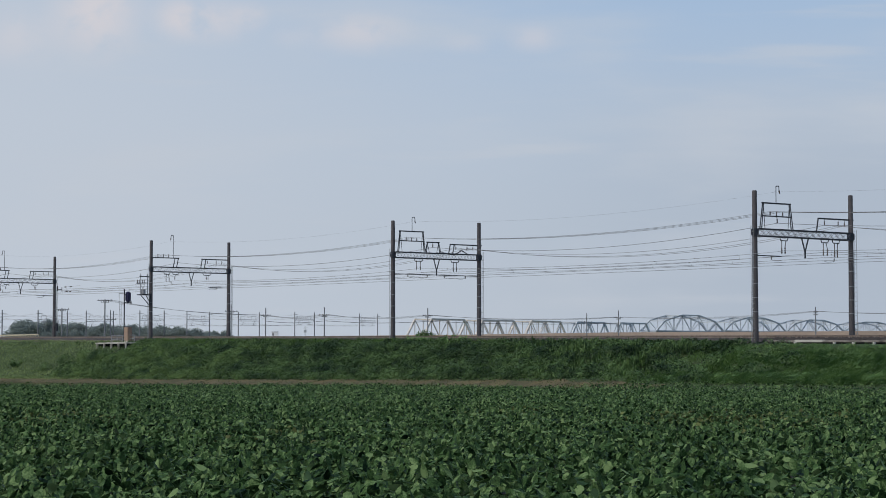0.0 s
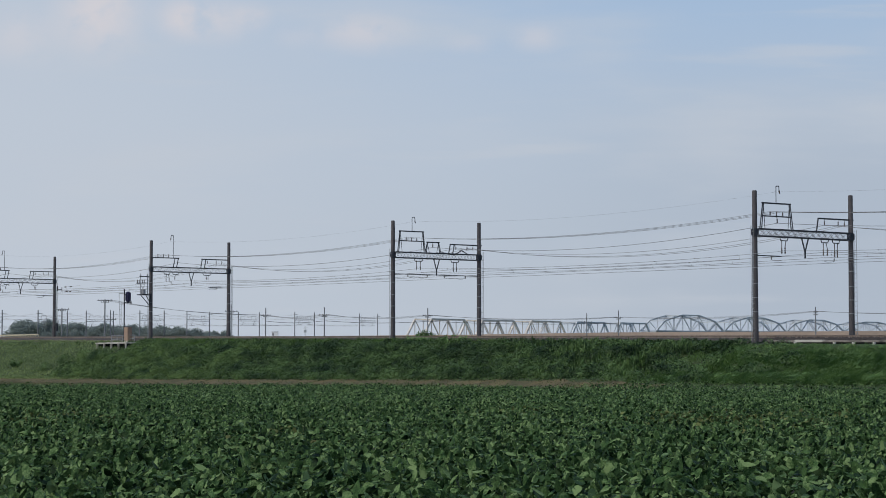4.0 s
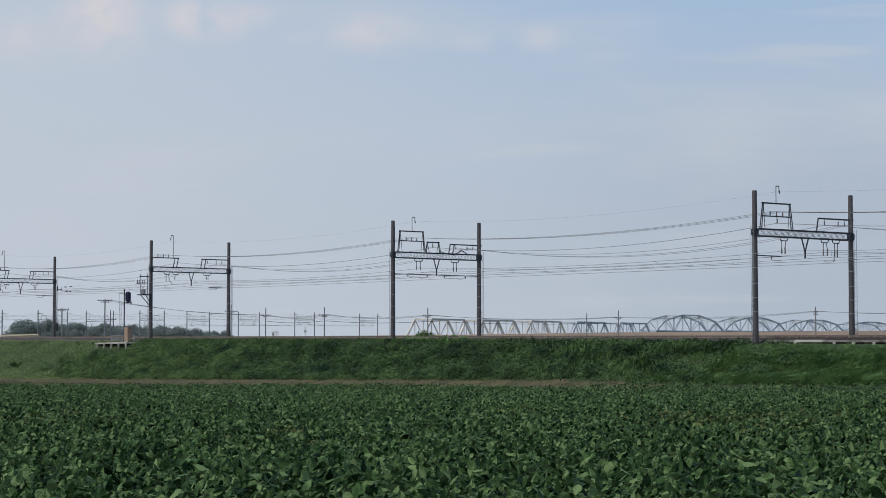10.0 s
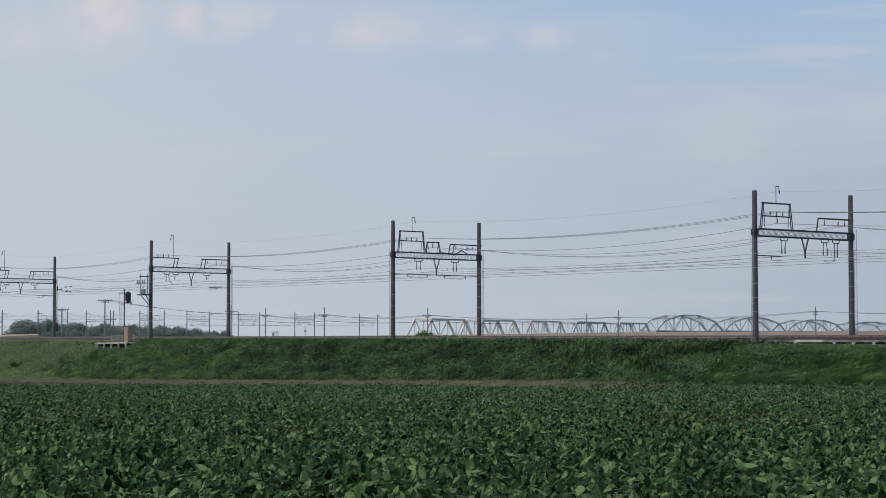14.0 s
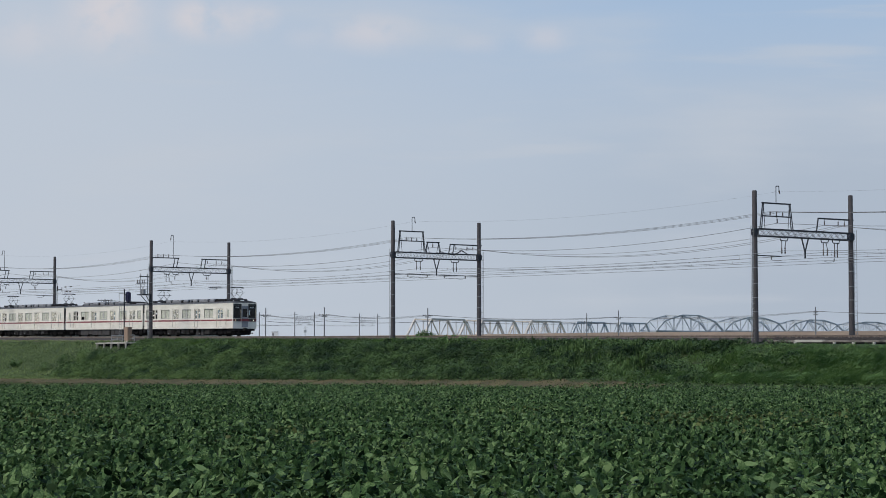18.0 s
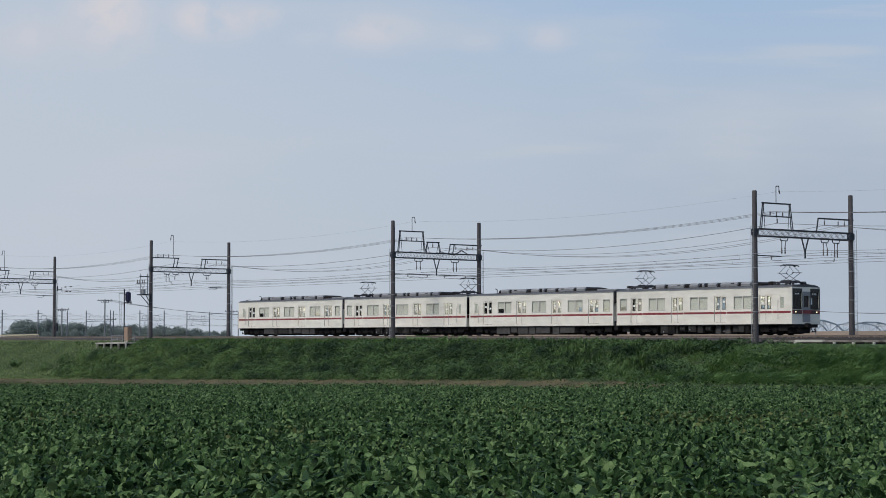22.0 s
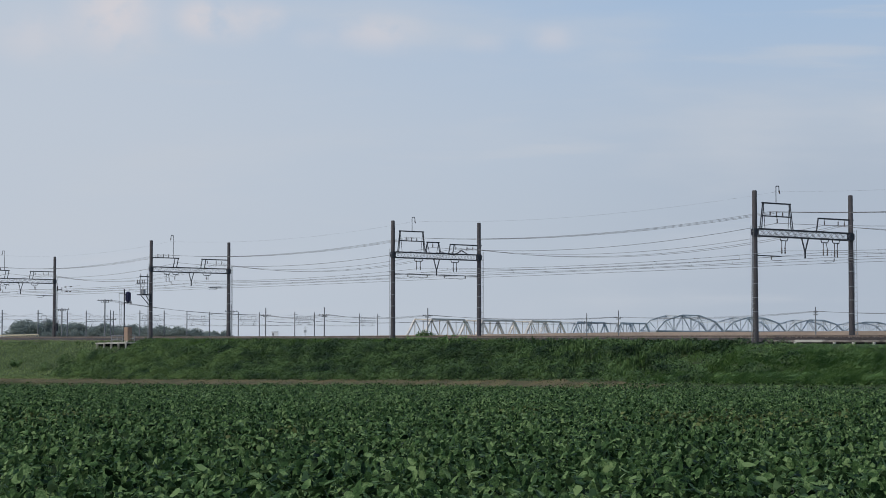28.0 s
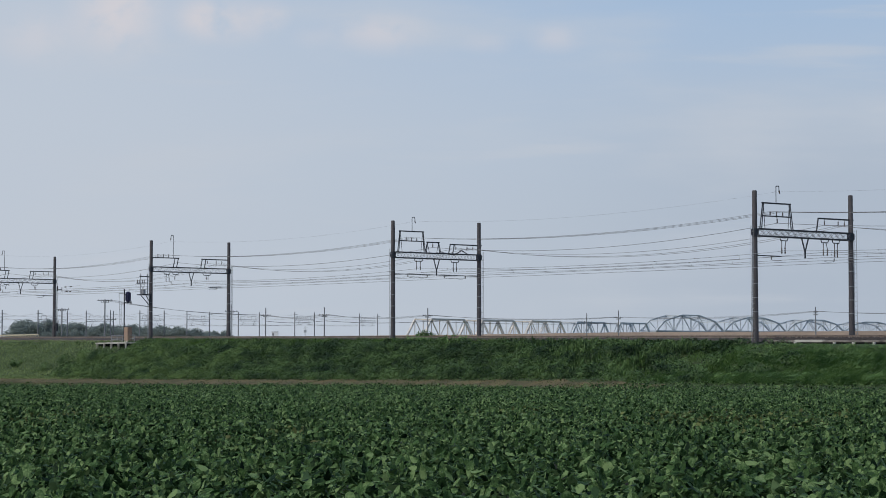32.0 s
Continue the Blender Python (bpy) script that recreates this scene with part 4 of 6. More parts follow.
        for k in range(4):
            part("gangway_fold", Shape().box(f0 + 0.20 + k * 0.045, f0 + 0.225 + k * 0.045, -0.48, 0.48, 0.95, 3.14), M_RUBBER, root)
    part("skirt", Shape().box(f0 - 0.5, f0 + 0.08, -1.25, 1.25, 0.60, 0.83, 0.03), M_DARK, root)
    part("plough", Shape().add([(f0 - 0.55, -1.1, 0.18), (f0 - 0.12, 0, 0.18), (f0 - 0.55, 1.1, 0.18), (f0 - 0.75, 1.0, 0.18), (f0 - 0.75, -1.0, 0.18), (f0 - 0.60, -1.05, 0.52), (f0 - 0.2, 0, 0.52), (f0 - 0.60, 1.05, 0.52), (f0 - 0.75, 1.0, 0.52), (f0 - 0.75, -1.0, 0.52)], [(0, 1, 6, 5), (1, 2, 7, 6), (2, 3, 8, 7), (3, 4, 9, 8), (4, 0, 5, 9), (5, 6, 7, 8, 9), (4, 3, 2, 1, 0)]), M_DARK, root)
    for y in (-0.75, 0.45):
        part("air_hose", Shape().path([(f0 + 0.08, y, 0.66), (f0 + 0.22, y, 0.50), (f0 + 0.24, y + 0.05, 0.34), (f0 + 0.12, y + 0.12, 0.26)], 0.035, 5), M_DARK, root)
    for y in (-0.95, 0.75):
        part("wiper", Shape().bar((f0 + 0.15, y, 1.98), (f0 + 0.15, y + 0.28, 2.75), 0.014, 4), M_DARK, root)
    part("roof_cable_pipe", Shape().path([(f0 - 0.9, 0.7, 3.80), (f0 - 0.3, 0.7, 3.74), (f0 + 0.02, 0.7, 3.56)], 0.03, 5), M_DARK, root)
    part("coupler", Shape().box(f0 + 0.02, f0 + 0.42, -0.16, 0.16, 0.62, 0.92, 0.03), M_DARK, root)
    part("buffer_pipe", Shape().path([(f0 + 0.05, -0.9, 0.5), (f0 + 0.2, -0.9, 0.3), (f0 + 0.2, -0.5, 0.3)], 0.04, 5).path([(f0 + 0.05, 0.9, 0.5), (f0 + 0.2, 0.9, 0.3), (f0 + 0.2, 0.5, 0.3)], 0.04, 5), M_DARK, root)
    # roof equipment
    x0, x1 = (-6.0, 6.6) if powered else (-6.2, 7.3)
    hull = [(-0.95, 3.70), (-0.99, 3.86), (-0.86, 4.02), (0.86, 4.02), (0.99, 3.86), (0.95, 3.70)]
    slim = [(-0.84, 3.70), (-0.86, 3.84), (-0.74, 3.97), (0.74, 3.97), (0.86, 3.84), (0.84, 3.70)]
    # g: dark grille, u: pale housing, v: long housing with a slot, e: sloping tail; mirrored on the trailers
    plan, x = [], x0
    for what, w in zip("gugvggugugugvguge", (.4, 1.0, .4, 1.85, .25, .4, 1.0, .4, .25, .4, 1.0, .4, 1.85, .35, 1.05, .4, .7)):
        w = min(w if powered else w * 1.08, x1 - x)
        if w < 0.15:
            break
        plan.append((what, x, x + w))
        x += w
    if not powered:
        plan = [(what, -b, -a) for what, a, b in plan]
    lo, hi = min(p[1] for p in plan), max(p[2] for p in plan)
    part("duct_plinth", Shape().box(lo - 0.1, hi + 0.1, -0.92, 0.92, 3.64, 3.76), M_DARK, root)
    for what, xa, xb in plan:
        if what == "g":
            part("roof_grille", Shape().profile(slim, xa, xb), M_DARK, root)
        elif what == "e":
            tail = Shape().profile(slim, xa, xb)
            low_x = xb if powered else xa
            tail.v = [(vx, vy, 3.80 if abs(vx - low_x) < 0.01 and vz > 3.8 else vz) for vx, vy, vz in tail.v]
            part("roof_fairing", tail, M_DARK, root)
        else:
            u = part("roof_unit", Shape().profile(hull, xa + 0.015, xb - 0.015), M_AC, root)
            if what == "v":
                w = xb - xa
                for sgn in (-1, 1):
                    part("louvre", Shape().box(xa + w * .62, xa + w * .80, min(sgn * 0.955, sgn * 1.0), max(sgn * 0.955, sgn * 1.0), 3.88, 3.94), M_DARK, u)
    part("roof_duct", Shape().box(-INNER + 0.3, lo - 0.12 if not powered else -INNER + 0.8, -0.8, 0.8, 3.68, 3.80, 0.03), M_AC, root)
    if powered:
        for px in (-7.9, 8.1):
            pantograph_parts(root, px)
            part("roof_arrester", Shape().box(px - 1.75, px - 1.3, -0.5, -0.1, 3.7, 4.0, 0.04), M_DARK, root)
        part("roof_cable", Shape().path([(-6.6, 0.8, 3.78), (6.8, 0.8, 3.78)], 0.04, 5), M_DARK, root)
    else:
        part("aerial", Shape().path([(7.6, 0, 3.72), (7.6, 0, 4.08), (7.9, 0, 4.14)], 0.035, 5), M_DARK, root)
    # underfloor
    for bx in (-6.6, 6.6):
        bogie(root, bx)
    x = -4.7
    while x < 4.5:
        w = rg.choice((0.7, 1.0, 1.5, 2.0))
        d = rg.uniform(0.14, 0.32)
        style = rg.random()
        if style < 0.16:
            tank = part("air_tank", Shape().bar((x, -1.05, 0.55), (x + w - 0.15, -1.05, 0.55), 0.24, 14), M_BOX, root, "grey air tank slung under the floor")
            part("tank_strap", Shape().bar((x + w * .3, -1.05, 0.55), (x + w * .3 + .06, -1.05, 0.55), 0.25, 14), M_DARK, tank)
        else:
            bx = part("equipment_box", Shape().box(x, x + w - 0.12, -1.30 + rg.uniform(0, .25), 1.30, d, 0.86, 0.03), rg.choice((M_BOX, M_BOXL, M_BOXL, M_DARK)), root)
            if w > 0.9:
                part("box_lid", Shape().box(x + 0.08, x + w * .5 - 0.08, -1.325, -1.30, d + 0.07, 0.76, 0.008), M_BOX, bx)
                if w > 1.4:
                    for k in range(4):
                        gx = x + w * .5 + k * (w * .5 - 0.25) / 4
                        part("grille", Shape().box(gx, gx + (w * .5 - 0.25) / 4 - 0.05, -1.325, -1.30, d + 0.10, 0.72, 0.008), M_DARK, bx)
                else:
                    part("box_lid", Shape().box(x + w * .5, x + w - 0.22, -1.325, -1.30, d + 0.07, 0.76, 0.008), M_BOX, bx)
            if rg.random() < 0.3:
                part("valve", Shape().box(x + w * .2, x + w * .2 + 0.10, -1.36, -1.30, d + 0.12, d + 0.22, 0.01), M_AC, bx, "small pale valve case")
        x += w + rg.choice((0.0, 0.0, 0.25))
    part("underframe", Shape().box(-HALF + 0.1, HALF - 0.3, -1.15, 1.15, 0.80, 1.02), M_DARK, root)
    part("piping", Shape().box(-HALF + 0.3, HALF - 0.6, -0.35, 0.35, 0.13, 0.80), M_DARK, root)
    for ex in (-8.9, 8.6):
        part("end_equipment", Shape().box(ex - 0.45, ex + 0.45, -1.2, 1.2, 0.35, 0.80, 0.03), M_DARK, root)
    return root


car_rear_tail = rail_car(False, 3, front=1)
car_rear_motor = rail_car(True, 4, True)
car_front_tail = rail_car(False, 8, True, front=1)
car_front_motor = rail_car(True, 9)

# ---- far side: second line with portals, leading to the river bridge ----


def far_portal():
    root = tagged(new("far_catenary_portal"), "small grey catenary portal on the distant line", "catenary portal", "distant portals")
    for y in (0, 9.4):
        part("mast", Shape().stack(0, y, [(0.22, -11), (0.20, 0), (0.16, 10.4)], 8), M_FARS, root)
        part("cross_arm", Shape().bar((0, y - 0.5, 9.4), (0, y + 1.4, 9.4), 0.06, 4), M_FARS, root)
    for z in (7.0, 7.6):
        part("chord", Shape().beam((0, 0, z), (0, 9.4, z), 0.16, 0.10), M_FARS, root)
    for i in range(8):
        y = 0.2 + i * 1.12
        part("lattice_bar", Shape().beam((0, y, 7.0), (0, y + 0.56, 7.6), 0.05, 0.05).beam((0, y + 0.56, 7.6), (0, y + 1.12, 7.0), 0.05, 0.05), M_FARS, root)
    for y in (1.6, 6.4):
        part("trestle", Shape().path([(0, y - 0.7, 7.6), (0, y - 0.4, 8.8), (0, y + 0.9, 8.8), (0, y + 1.2, 7.6)], 0.05, 4), M_FARS, root)
        part("hanger", Shape().path([(0, y, 7.0), (0, y + 0.3, 5.7), (0, y + 0.9, 7.0)], 0.045, 4).bar((0, y - 0.6, 5.6), (0, y + 1.6, 5.6), 0.05, 4), M_FARS, root)
    return root


far_places = [(-143.0, 520.0, 5.6), (-129.6, 561.0, 6.4), (-118.7, 600.0, 7.3), (-111.2, 638.0, 8.1), (-100.1, 676.0, 9.2), (-89.3, 714.0, 9.8), (-75.2, 752.0, 10.6), (-57.2, 790.0, 11.5), (-33.8, 828.0, 11.8)]
fp = far_portal()
wire_ends = []
for i, (x, y, z) in enumerate(far_places):
    m = pose(x, y, z, 0, 0, -54.0 if i < 4 else -50.0)
    if i == 0:
        fp.matrix_basis = m
    else:
        copy_thing(fp, m)
    wire_ends.append(m)
for y, h, sag in ((1.9, 8.8, 1.2), (6.6, 8.8, 1.2), (2.0, 6.3, 1.0), (6.9, 6.3, 1.0), (2.0, 5.4, 0.1), (6.9, 5.4, 0.1), (0, 9.4, 0.9), (9.4, 9.4, 0.9)):
    pts = []
    for m0, m1 in zip(wire_ends, wire_ends[1:]):
        p, q = m0 @ Vector((0, y, h)), m1 @ Vector((0, y, h))
        for k in range(8):
            u = k / 8
            pts.append(p.lerp(q, u) - Vector((0, 0, sag * 4 * u * (1 - u))))
    pts.append(wire_ends[-1] @ Vector((0, y, h)))
    tagged(part("distant_wire", Shape().tube(pts, 0.022, 4), M_WIRE), "thin overhead wire of the distant line", "wire", "distant wires")
fv = Shape()
line = [(-156.0, 480.0, 4.8)] + far_places + [(-14.7, 860.0, 12.2)]
for x, y, z in line:
    fv.v += [(x - 34, y + 8, 0), (x - 3, y + 2, z - 0.4), (x + 9, y + 2, z - 0.4), (x + 42, y - 8, 0)]
for i in range(len(line) - 1):
    for j in range(3):
        fv.f.append((i * 4 + j, i * 4 + j + 1, i * 4 + 5 + j, i * 4 + 4 + j))
tagged(part("far_embankment", fv, M_BANK), "grass bank carrying the distant line", "embankment", kind="structure")


def truss_span(p, q, depth, top, bottom, mat, arch, panels, name, label, group):
    """One span: two side trusses with posts and diagonals, top and bottom bracing, on piers."""
    p, q = Vector((*p, 0)), Vector((*q, 0))
    length = (q - p).length
    ang = math.degrees(math.atan2(q.y - p.y, q.x - p.x))
    root = tagged(new(name), label, "bridge", group)
    root.matrix_basis = pose(p.x, p.y, bottom, 0, 0, ang)
    h = top - bottom
    step = length / panels
    def height(i):
        if arch:
            return h * (0.0, 0.63, 0.83, 1.0, 1.0, 1.0, 0.83, 0.63, 0.0)[i]
        return h if 0 < i < panels else 0.0
    w = 0.62 if arch else 0.60
    for y in (0, depth):
        tops = [(i * step, y, height(i)) for i in range(panels + 1)]
        for a, b in zip(tops, tops[1:]):
            part("top_chord", Shape().beam(a, b, w * 1.25, w * 1.25), mat, root)
        part("bottom_chord", Shape().beam((0, y, 0), (length, y, 0), w, w), mat, root)
        for i in range(1, panels):
            part("post", Shape().beam((i * step, y, 0), tops[i], w * .42, w * .42), mat, root)
            # diagonals fall from every odd top joint to both sides
            if i % 2:
                for j in (i - 1, i + 1):
                    if 0 < j < panels:
                        part("diagonal", Shape().beam(tops[i], (j * step, y, 0), w * .48, w * .48), mat, root)
    for i in range(1, panels):
        z = height(i)
        part("top_brace", Shape().beam((i * step, 0, z), (i * step, depth, z), w * .6, w * .6), mat, root)
        if i < panels - 1:
            part("cross_brace", Shape().beam((i * step, depth, z), ((i + 1) * step, 0, height(i + 1)), w * .35, w * .35), mat, root)
            part("cross_brace", Shape().beam((i * step, 0, z), ((i + 1) * step, depth, height(i + 1)), w * .35, w * .35), mat, root)
    part("deck", Shape().box(0, length, 0.3, depth - 0.3, -0.9, -0.3), mat, root)
    part("pier", Shape().box(-1.2, 1.2, -1, depth + 1, -bottom, -0.95, 0.3), M_CONC, root)
    return root


p0, p1 = Vector((-9.2, 900.0)), Vector((107.3, 1042.0))
for i in range(5):
    a, b = p0.lerp(p1, i / 5 + 0.004), p0.lerp(p1, (i + 1) / 5 - 0.008)
    truss_span(a, b, 9.6, 21.6 + 0.12 * i, 13.8, M_TRUSS if i < 3 else M_BLUE, False, 6, "truss_bridge_span", "cream steel railway truss span over the river" if i < 3 else "grey steel truss span over the river", "flat bridge spans")
p0, p1 = Vector((119.5, 1150.0)), Vector((255.0, 1300.0))
for i in range(5):
    a, b = p0.lerp(p1, i / 3 + 0.003), p0.lerp(p1, (i + 1) / 3 - 0.003)
    truss_span(a, b, 11.2, 29.5 - 0.3 * i, 20.4 + 0.7 * i, M_BLUE, True, 8, "arched_bridge_span", "blue-grey arched steel truss span over the river", "arched bridge spans")

# river levee of dry grass
lev = Shape()
lp = [(-60, 840, 13.2), (5, 800, 13.2), (60, 730, 13.1), (140, 640, 12.2), (260, 540, 11.4), (420, 430, 10.5)]
for x, y, z in lp:
    lev.v += [(x - 14, y - 18, 0), (x, y, z), (x + 4, y + 6, z), (x + 22, y + 26, 0)]
for i in range(len(lp) - 1):
    for j in range(3):
        lev.f.append((i * 4 + j, i * 4 + 4 + j, i * 4 + 5 + j, i * 4 + j + 1))
tagged(part("river_levee", lev, M_LEVEE), "long river levee covered in straw-coloured grass", "levee", kind="structure")

# utility poles behind the railway


def utility_pole(arms, h):
    root = tagged(new("utility_pole"), "slim grey utility pole with cross-arms and insulators", "utility pole", "utility poles")
    part("shaft", Shape().stack(0, 0, [(0.15, 0), (0.095, h)], 8), M_FARS, root)
    for z, w in arms:
        part("cross_arm", Shape().beam((-w, 0, z), (w, 0, z), 0.07, 0.08), M_STEEL, root)
        for x in (-w * .9, -w * .4, w * .4, w * .9):
            s = Shape()
            insulator(s, x, 0, z + 0.04, 0.2)
            part("insulator", s, M_INSUL, root)
    return root


pole_kinds = {"a": utility_pole(((10.4, 1.1),), 12.2), "b": utility_pole(((10.8, 0.95), (10.55, 0.5)), 12.2), "c": utility_pole(((11.95, 1.2), (11.7, 0.65)), 12.2), "d": utility_pole(((11.25, 0.45), (10.75, 0.45)), 12.2), "e": utility_pole(((12.2, 1.3), (11.9, 0.6)), 13.5)}
UTIL = [("c", -53.2, 322, 20), ("c", -63.3, 340, 10), ("e", -41.4, 400, 25), ("b", -32.4, 374, 20), ("b", -21.5, 371, 20), ("a", -63.2, 389, 0), ("b", -2.8, 376, 15), ("a", 29.0, 413, 0), ("b", 33.6, 392, 5), ("d", 66.8, 367, -5), ("d", 103.0, 345, -5)]
placed = set()
for kind, x, y, rz in UTIL:
    place = pose(x, y, -0.9 if x < -63.25 else 0, 0, 0, rz)
    if kind in placed:
        copy_thing(pole_kinds[kind], place)
    else:
        pole_kinds[kind].matrix_basis = place
        placed.add(kind)
chain = [(-53.2, 322, 12.1), (-32.4, 374, 10.95), (-21.5, 371, 10.95), (-2.8, 376, 10.95), (33.6, 392, 10.95), (66.8, 367, 11.4), (103.0, 345, 11.4)]
for off, drop, sag, r in ((-0.8, 0.0, 0.55, 0.02), (0.0, 0.0, 0.65, 0.02), (0.8, 0.0, 0.75, 0.02), (0.1, 1.15, 0.35, 0.035)):
    for (x0, y0, z0), (x1, y1, z1) in list(zip(chain, chain[1:]))[1 if drop else 0:4 if drop else 6]:
        pts = [Vector((x0 + (x1 - x0) * k / 10 + off, y0 + (y1 - y0) * k / 10 - off * .3, z0 + (z1 - z0) * k / 10 - drop - sag * 4 * k / 10 * (1 - k / 10))) for k in range(11)]
        tagged(part("power_cable", Shape().tube(pts, r, 4), M_STEEL if drop else M_WIRE), "thick dark cable slung below the pole arms" if drop else "slack power cable between utility poles", "wire", "power cables")

# small buildings on the skyline
b = tagged(new("equipment_hut"), "small whitish equipment hut on the skyline", "building")
b.matrix_basis = pose(-73.8, 900.0, 0)
part("wall", Shape().box(-1.35, 1.35, -1.5, 1.5, 0, 15.8), M_PALE, b)
part("roof", Shape().box(-1.45, 1.45, -1.6, 1.6, 15.8, 16.0), M_GALV, b)
part("window", Shape().box(-1.1, -0.4, -1.53, -1.5, 14.2, 15.3), M_ROOFW, b)
b = tagged(new("radio_mast"), "thin grey mast with a small box on the skyline", "mast")
b.matrix_basis = pose(-60.6, 900.0, 0)
part("pole", Shape().stack(0, 0, [(0.16, 0), (0.10, 18.4)], 8), M_GALV, b)
part("box", Shape().box(-0.6, 0.6, -0.4, 0.4, 15.6, 16.8, 0.05), M_WHITEW, b)
part("cross_arm", Shape().beam((-0.9, 0, 17.6), (0.9, 0, 17.6), 0.1, 0.1), M_STEEL, b)

# ---- trees on the skyline ----


def tree(seed, height, spread):
    r = np.random.RandomState(seed)
    root = tagged(new("skyline_tree"), "green broadleaf tree with haze-tinted leaves in a distant windbreak", "tree", "windbreak trees")
    t = Shape().bar((0, 0, 0), (0.2, 0.1, height * .6), 0.35, 7, 0.12)
    for i in range(6):
        a = i * 1.1 + seed
        t.bar((0.1, 0.05, height * (.3 + .05 * i)), (spread * .6 * math.cos(a), spread * .6 * math.sin(a), height * (.55 + .06 * i)), 0.12, 5, 0.04)
    part("trunk", t, M_BARK, root)
    n_cl = 40
    cl = np.stack([r.normal(0, spread * .42, n_cl), r.normal(0, spread * .42, n_cl), height * r.uniform(.08, .93, n_cl)], -1)
    cl[:, :2] *= (1.25 - cl[:, 2:3] / height)
    n = 9500
    idx = r.randint(0, n_cl, n)
    d = r.normal(0, 1, (n, 3))
    d /= np.linalg.norm(d, axis=1)[:, None]
    pos = cl[idx] + d * (r.uniform(.45, 1.0, n) * height * .135)[:, None]
    size = r.uniform(.26, .55, n)
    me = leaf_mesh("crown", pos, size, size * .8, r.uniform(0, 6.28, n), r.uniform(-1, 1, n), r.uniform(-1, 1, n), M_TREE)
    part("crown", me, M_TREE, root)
    return root


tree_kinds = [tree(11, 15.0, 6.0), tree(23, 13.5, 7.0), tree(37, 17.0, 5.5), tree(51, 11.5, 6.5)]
rt = random.Random(12)
used = set()
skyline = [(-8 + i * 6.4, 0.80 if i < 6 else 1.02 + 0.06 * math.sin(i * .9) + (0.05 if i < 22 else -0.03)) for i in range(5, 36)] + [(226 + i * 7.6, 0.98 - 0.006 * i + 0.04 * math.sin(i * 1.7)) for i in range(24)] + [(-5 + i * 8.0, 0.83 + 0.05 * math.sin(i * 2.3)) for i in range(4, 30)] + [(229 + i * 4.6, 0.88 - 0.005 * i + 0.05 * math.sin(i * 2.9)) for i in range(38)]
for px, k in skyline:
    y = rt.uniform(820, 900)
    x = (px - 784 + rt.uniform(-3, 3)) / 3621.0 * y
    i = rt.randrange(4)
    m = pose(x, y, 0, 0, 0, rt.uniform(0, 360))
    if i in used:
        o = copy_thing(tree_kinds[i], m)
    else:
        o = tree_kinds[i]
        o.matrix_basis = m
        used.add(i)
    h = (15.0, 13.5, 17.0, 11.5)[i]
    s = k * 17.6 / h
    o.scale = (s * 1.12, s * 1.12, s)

# ---- bean field ----
rs = np.random.RandomState(7)


def field_end(x):
    """How far the beans reach at x: to the verge, or to the level far edge."""
    reach = 14.4 - 4.1 * np.clip((x - 7.5) / 5.5, 0, 1)
    return np.minimum(157.0 + lumps(x, x * 0, 3, 30.0) * 0.8, (DIST - reach - CS * x) / SN)


def foot_rise(x, y):
    """The ground climbs a little at the embankment's foot."""
    o = CS * x + SN * y - DIST
    return 0.48 * np.clip((o + 15) / 5, 0, 1)


def canopy(x, y):
    return 0.46 + foot_rise(x, y) + 0.155 * lumps(x, y, 21, 1.7) + 0.06 * lumps(x, y, 22, 4.5)


def bean_leaves(name, y0, y1, density, size, wide, ovate, seed, middle=True, droop=0.22, facing=0.66, upright=0.0, span=None, origin=(0, 0, 0)):
    r = np.random.RandomState(seed)
    x0, x1 = span or (-wide, wide)
    area = (y1 - y0) * (x1 - x0)
    n = int(area * density)
    x, y = r.uniform(x0, x1, n), r.uniform(y0, y1, n)
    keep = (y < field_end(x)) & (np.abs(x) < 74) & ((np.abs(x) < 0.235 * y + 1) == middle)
    x, y = x[keep], y[keep]
    # leaves gather round plants in rows
    px, py = np.round(x / 0.34) * 0.34, np.round(y / 0.62) * 0.62
    jx, jy = lumps(px * 31.7, py * 17.3, 5, 7.0) * .1, lumps(px * 13.1, py * 29.9, 6, 7.0) * .12
    dx, dy = x - px - jx, y - py - jy
    rad = np.hypot(dx / .3, dy / .42)
    z = canopy(x, y) - droop * np.clip(rad, 0, 1.3) ** 2 + r.normal(0, 0.07, len(x)) - 0.10 * (r.uniform(0, 1, len(x)) < .4)
    n = len(x)
    length = size * (.45 + 1.0 * r.uniform(0, 1, n) ** 1.4)
    # most blades turn their faces to the sun, the rest hang outwards
    sunward = r.uniform(0, 1, n) < facing
    yaw = np.where(sunward, math.pi - 0.55 + r.normal(0, .9, n), np.arctan2(dy, dx) - math.pi / 2 + r.normal(0, .9, n))
    tilt = np.where(sunward, r.normal(-.62, .38, n), r.normal(-.18, .45, n))
    roll = r.normal(0, .42, n)
    # some stand on edge or hang, showing a whole face to the side
    stand = r.uniform(0, 1, n) < upright
    tilt = np.where(stand, r.choice([1.15, -1.25], n) + r.normal(0, .3, n), tilt)
    yaw = np.where(stand, r.uniform(0, 6.28, n), yaw)
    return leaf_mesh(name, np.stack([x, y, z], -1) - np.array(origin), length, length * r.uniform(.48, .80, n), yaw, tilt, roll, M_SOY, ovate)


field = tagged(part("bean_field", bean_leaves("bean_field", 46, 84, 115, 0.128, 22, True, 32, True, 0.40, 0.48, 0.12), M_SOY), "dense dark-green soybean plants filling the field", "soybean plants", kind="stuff")
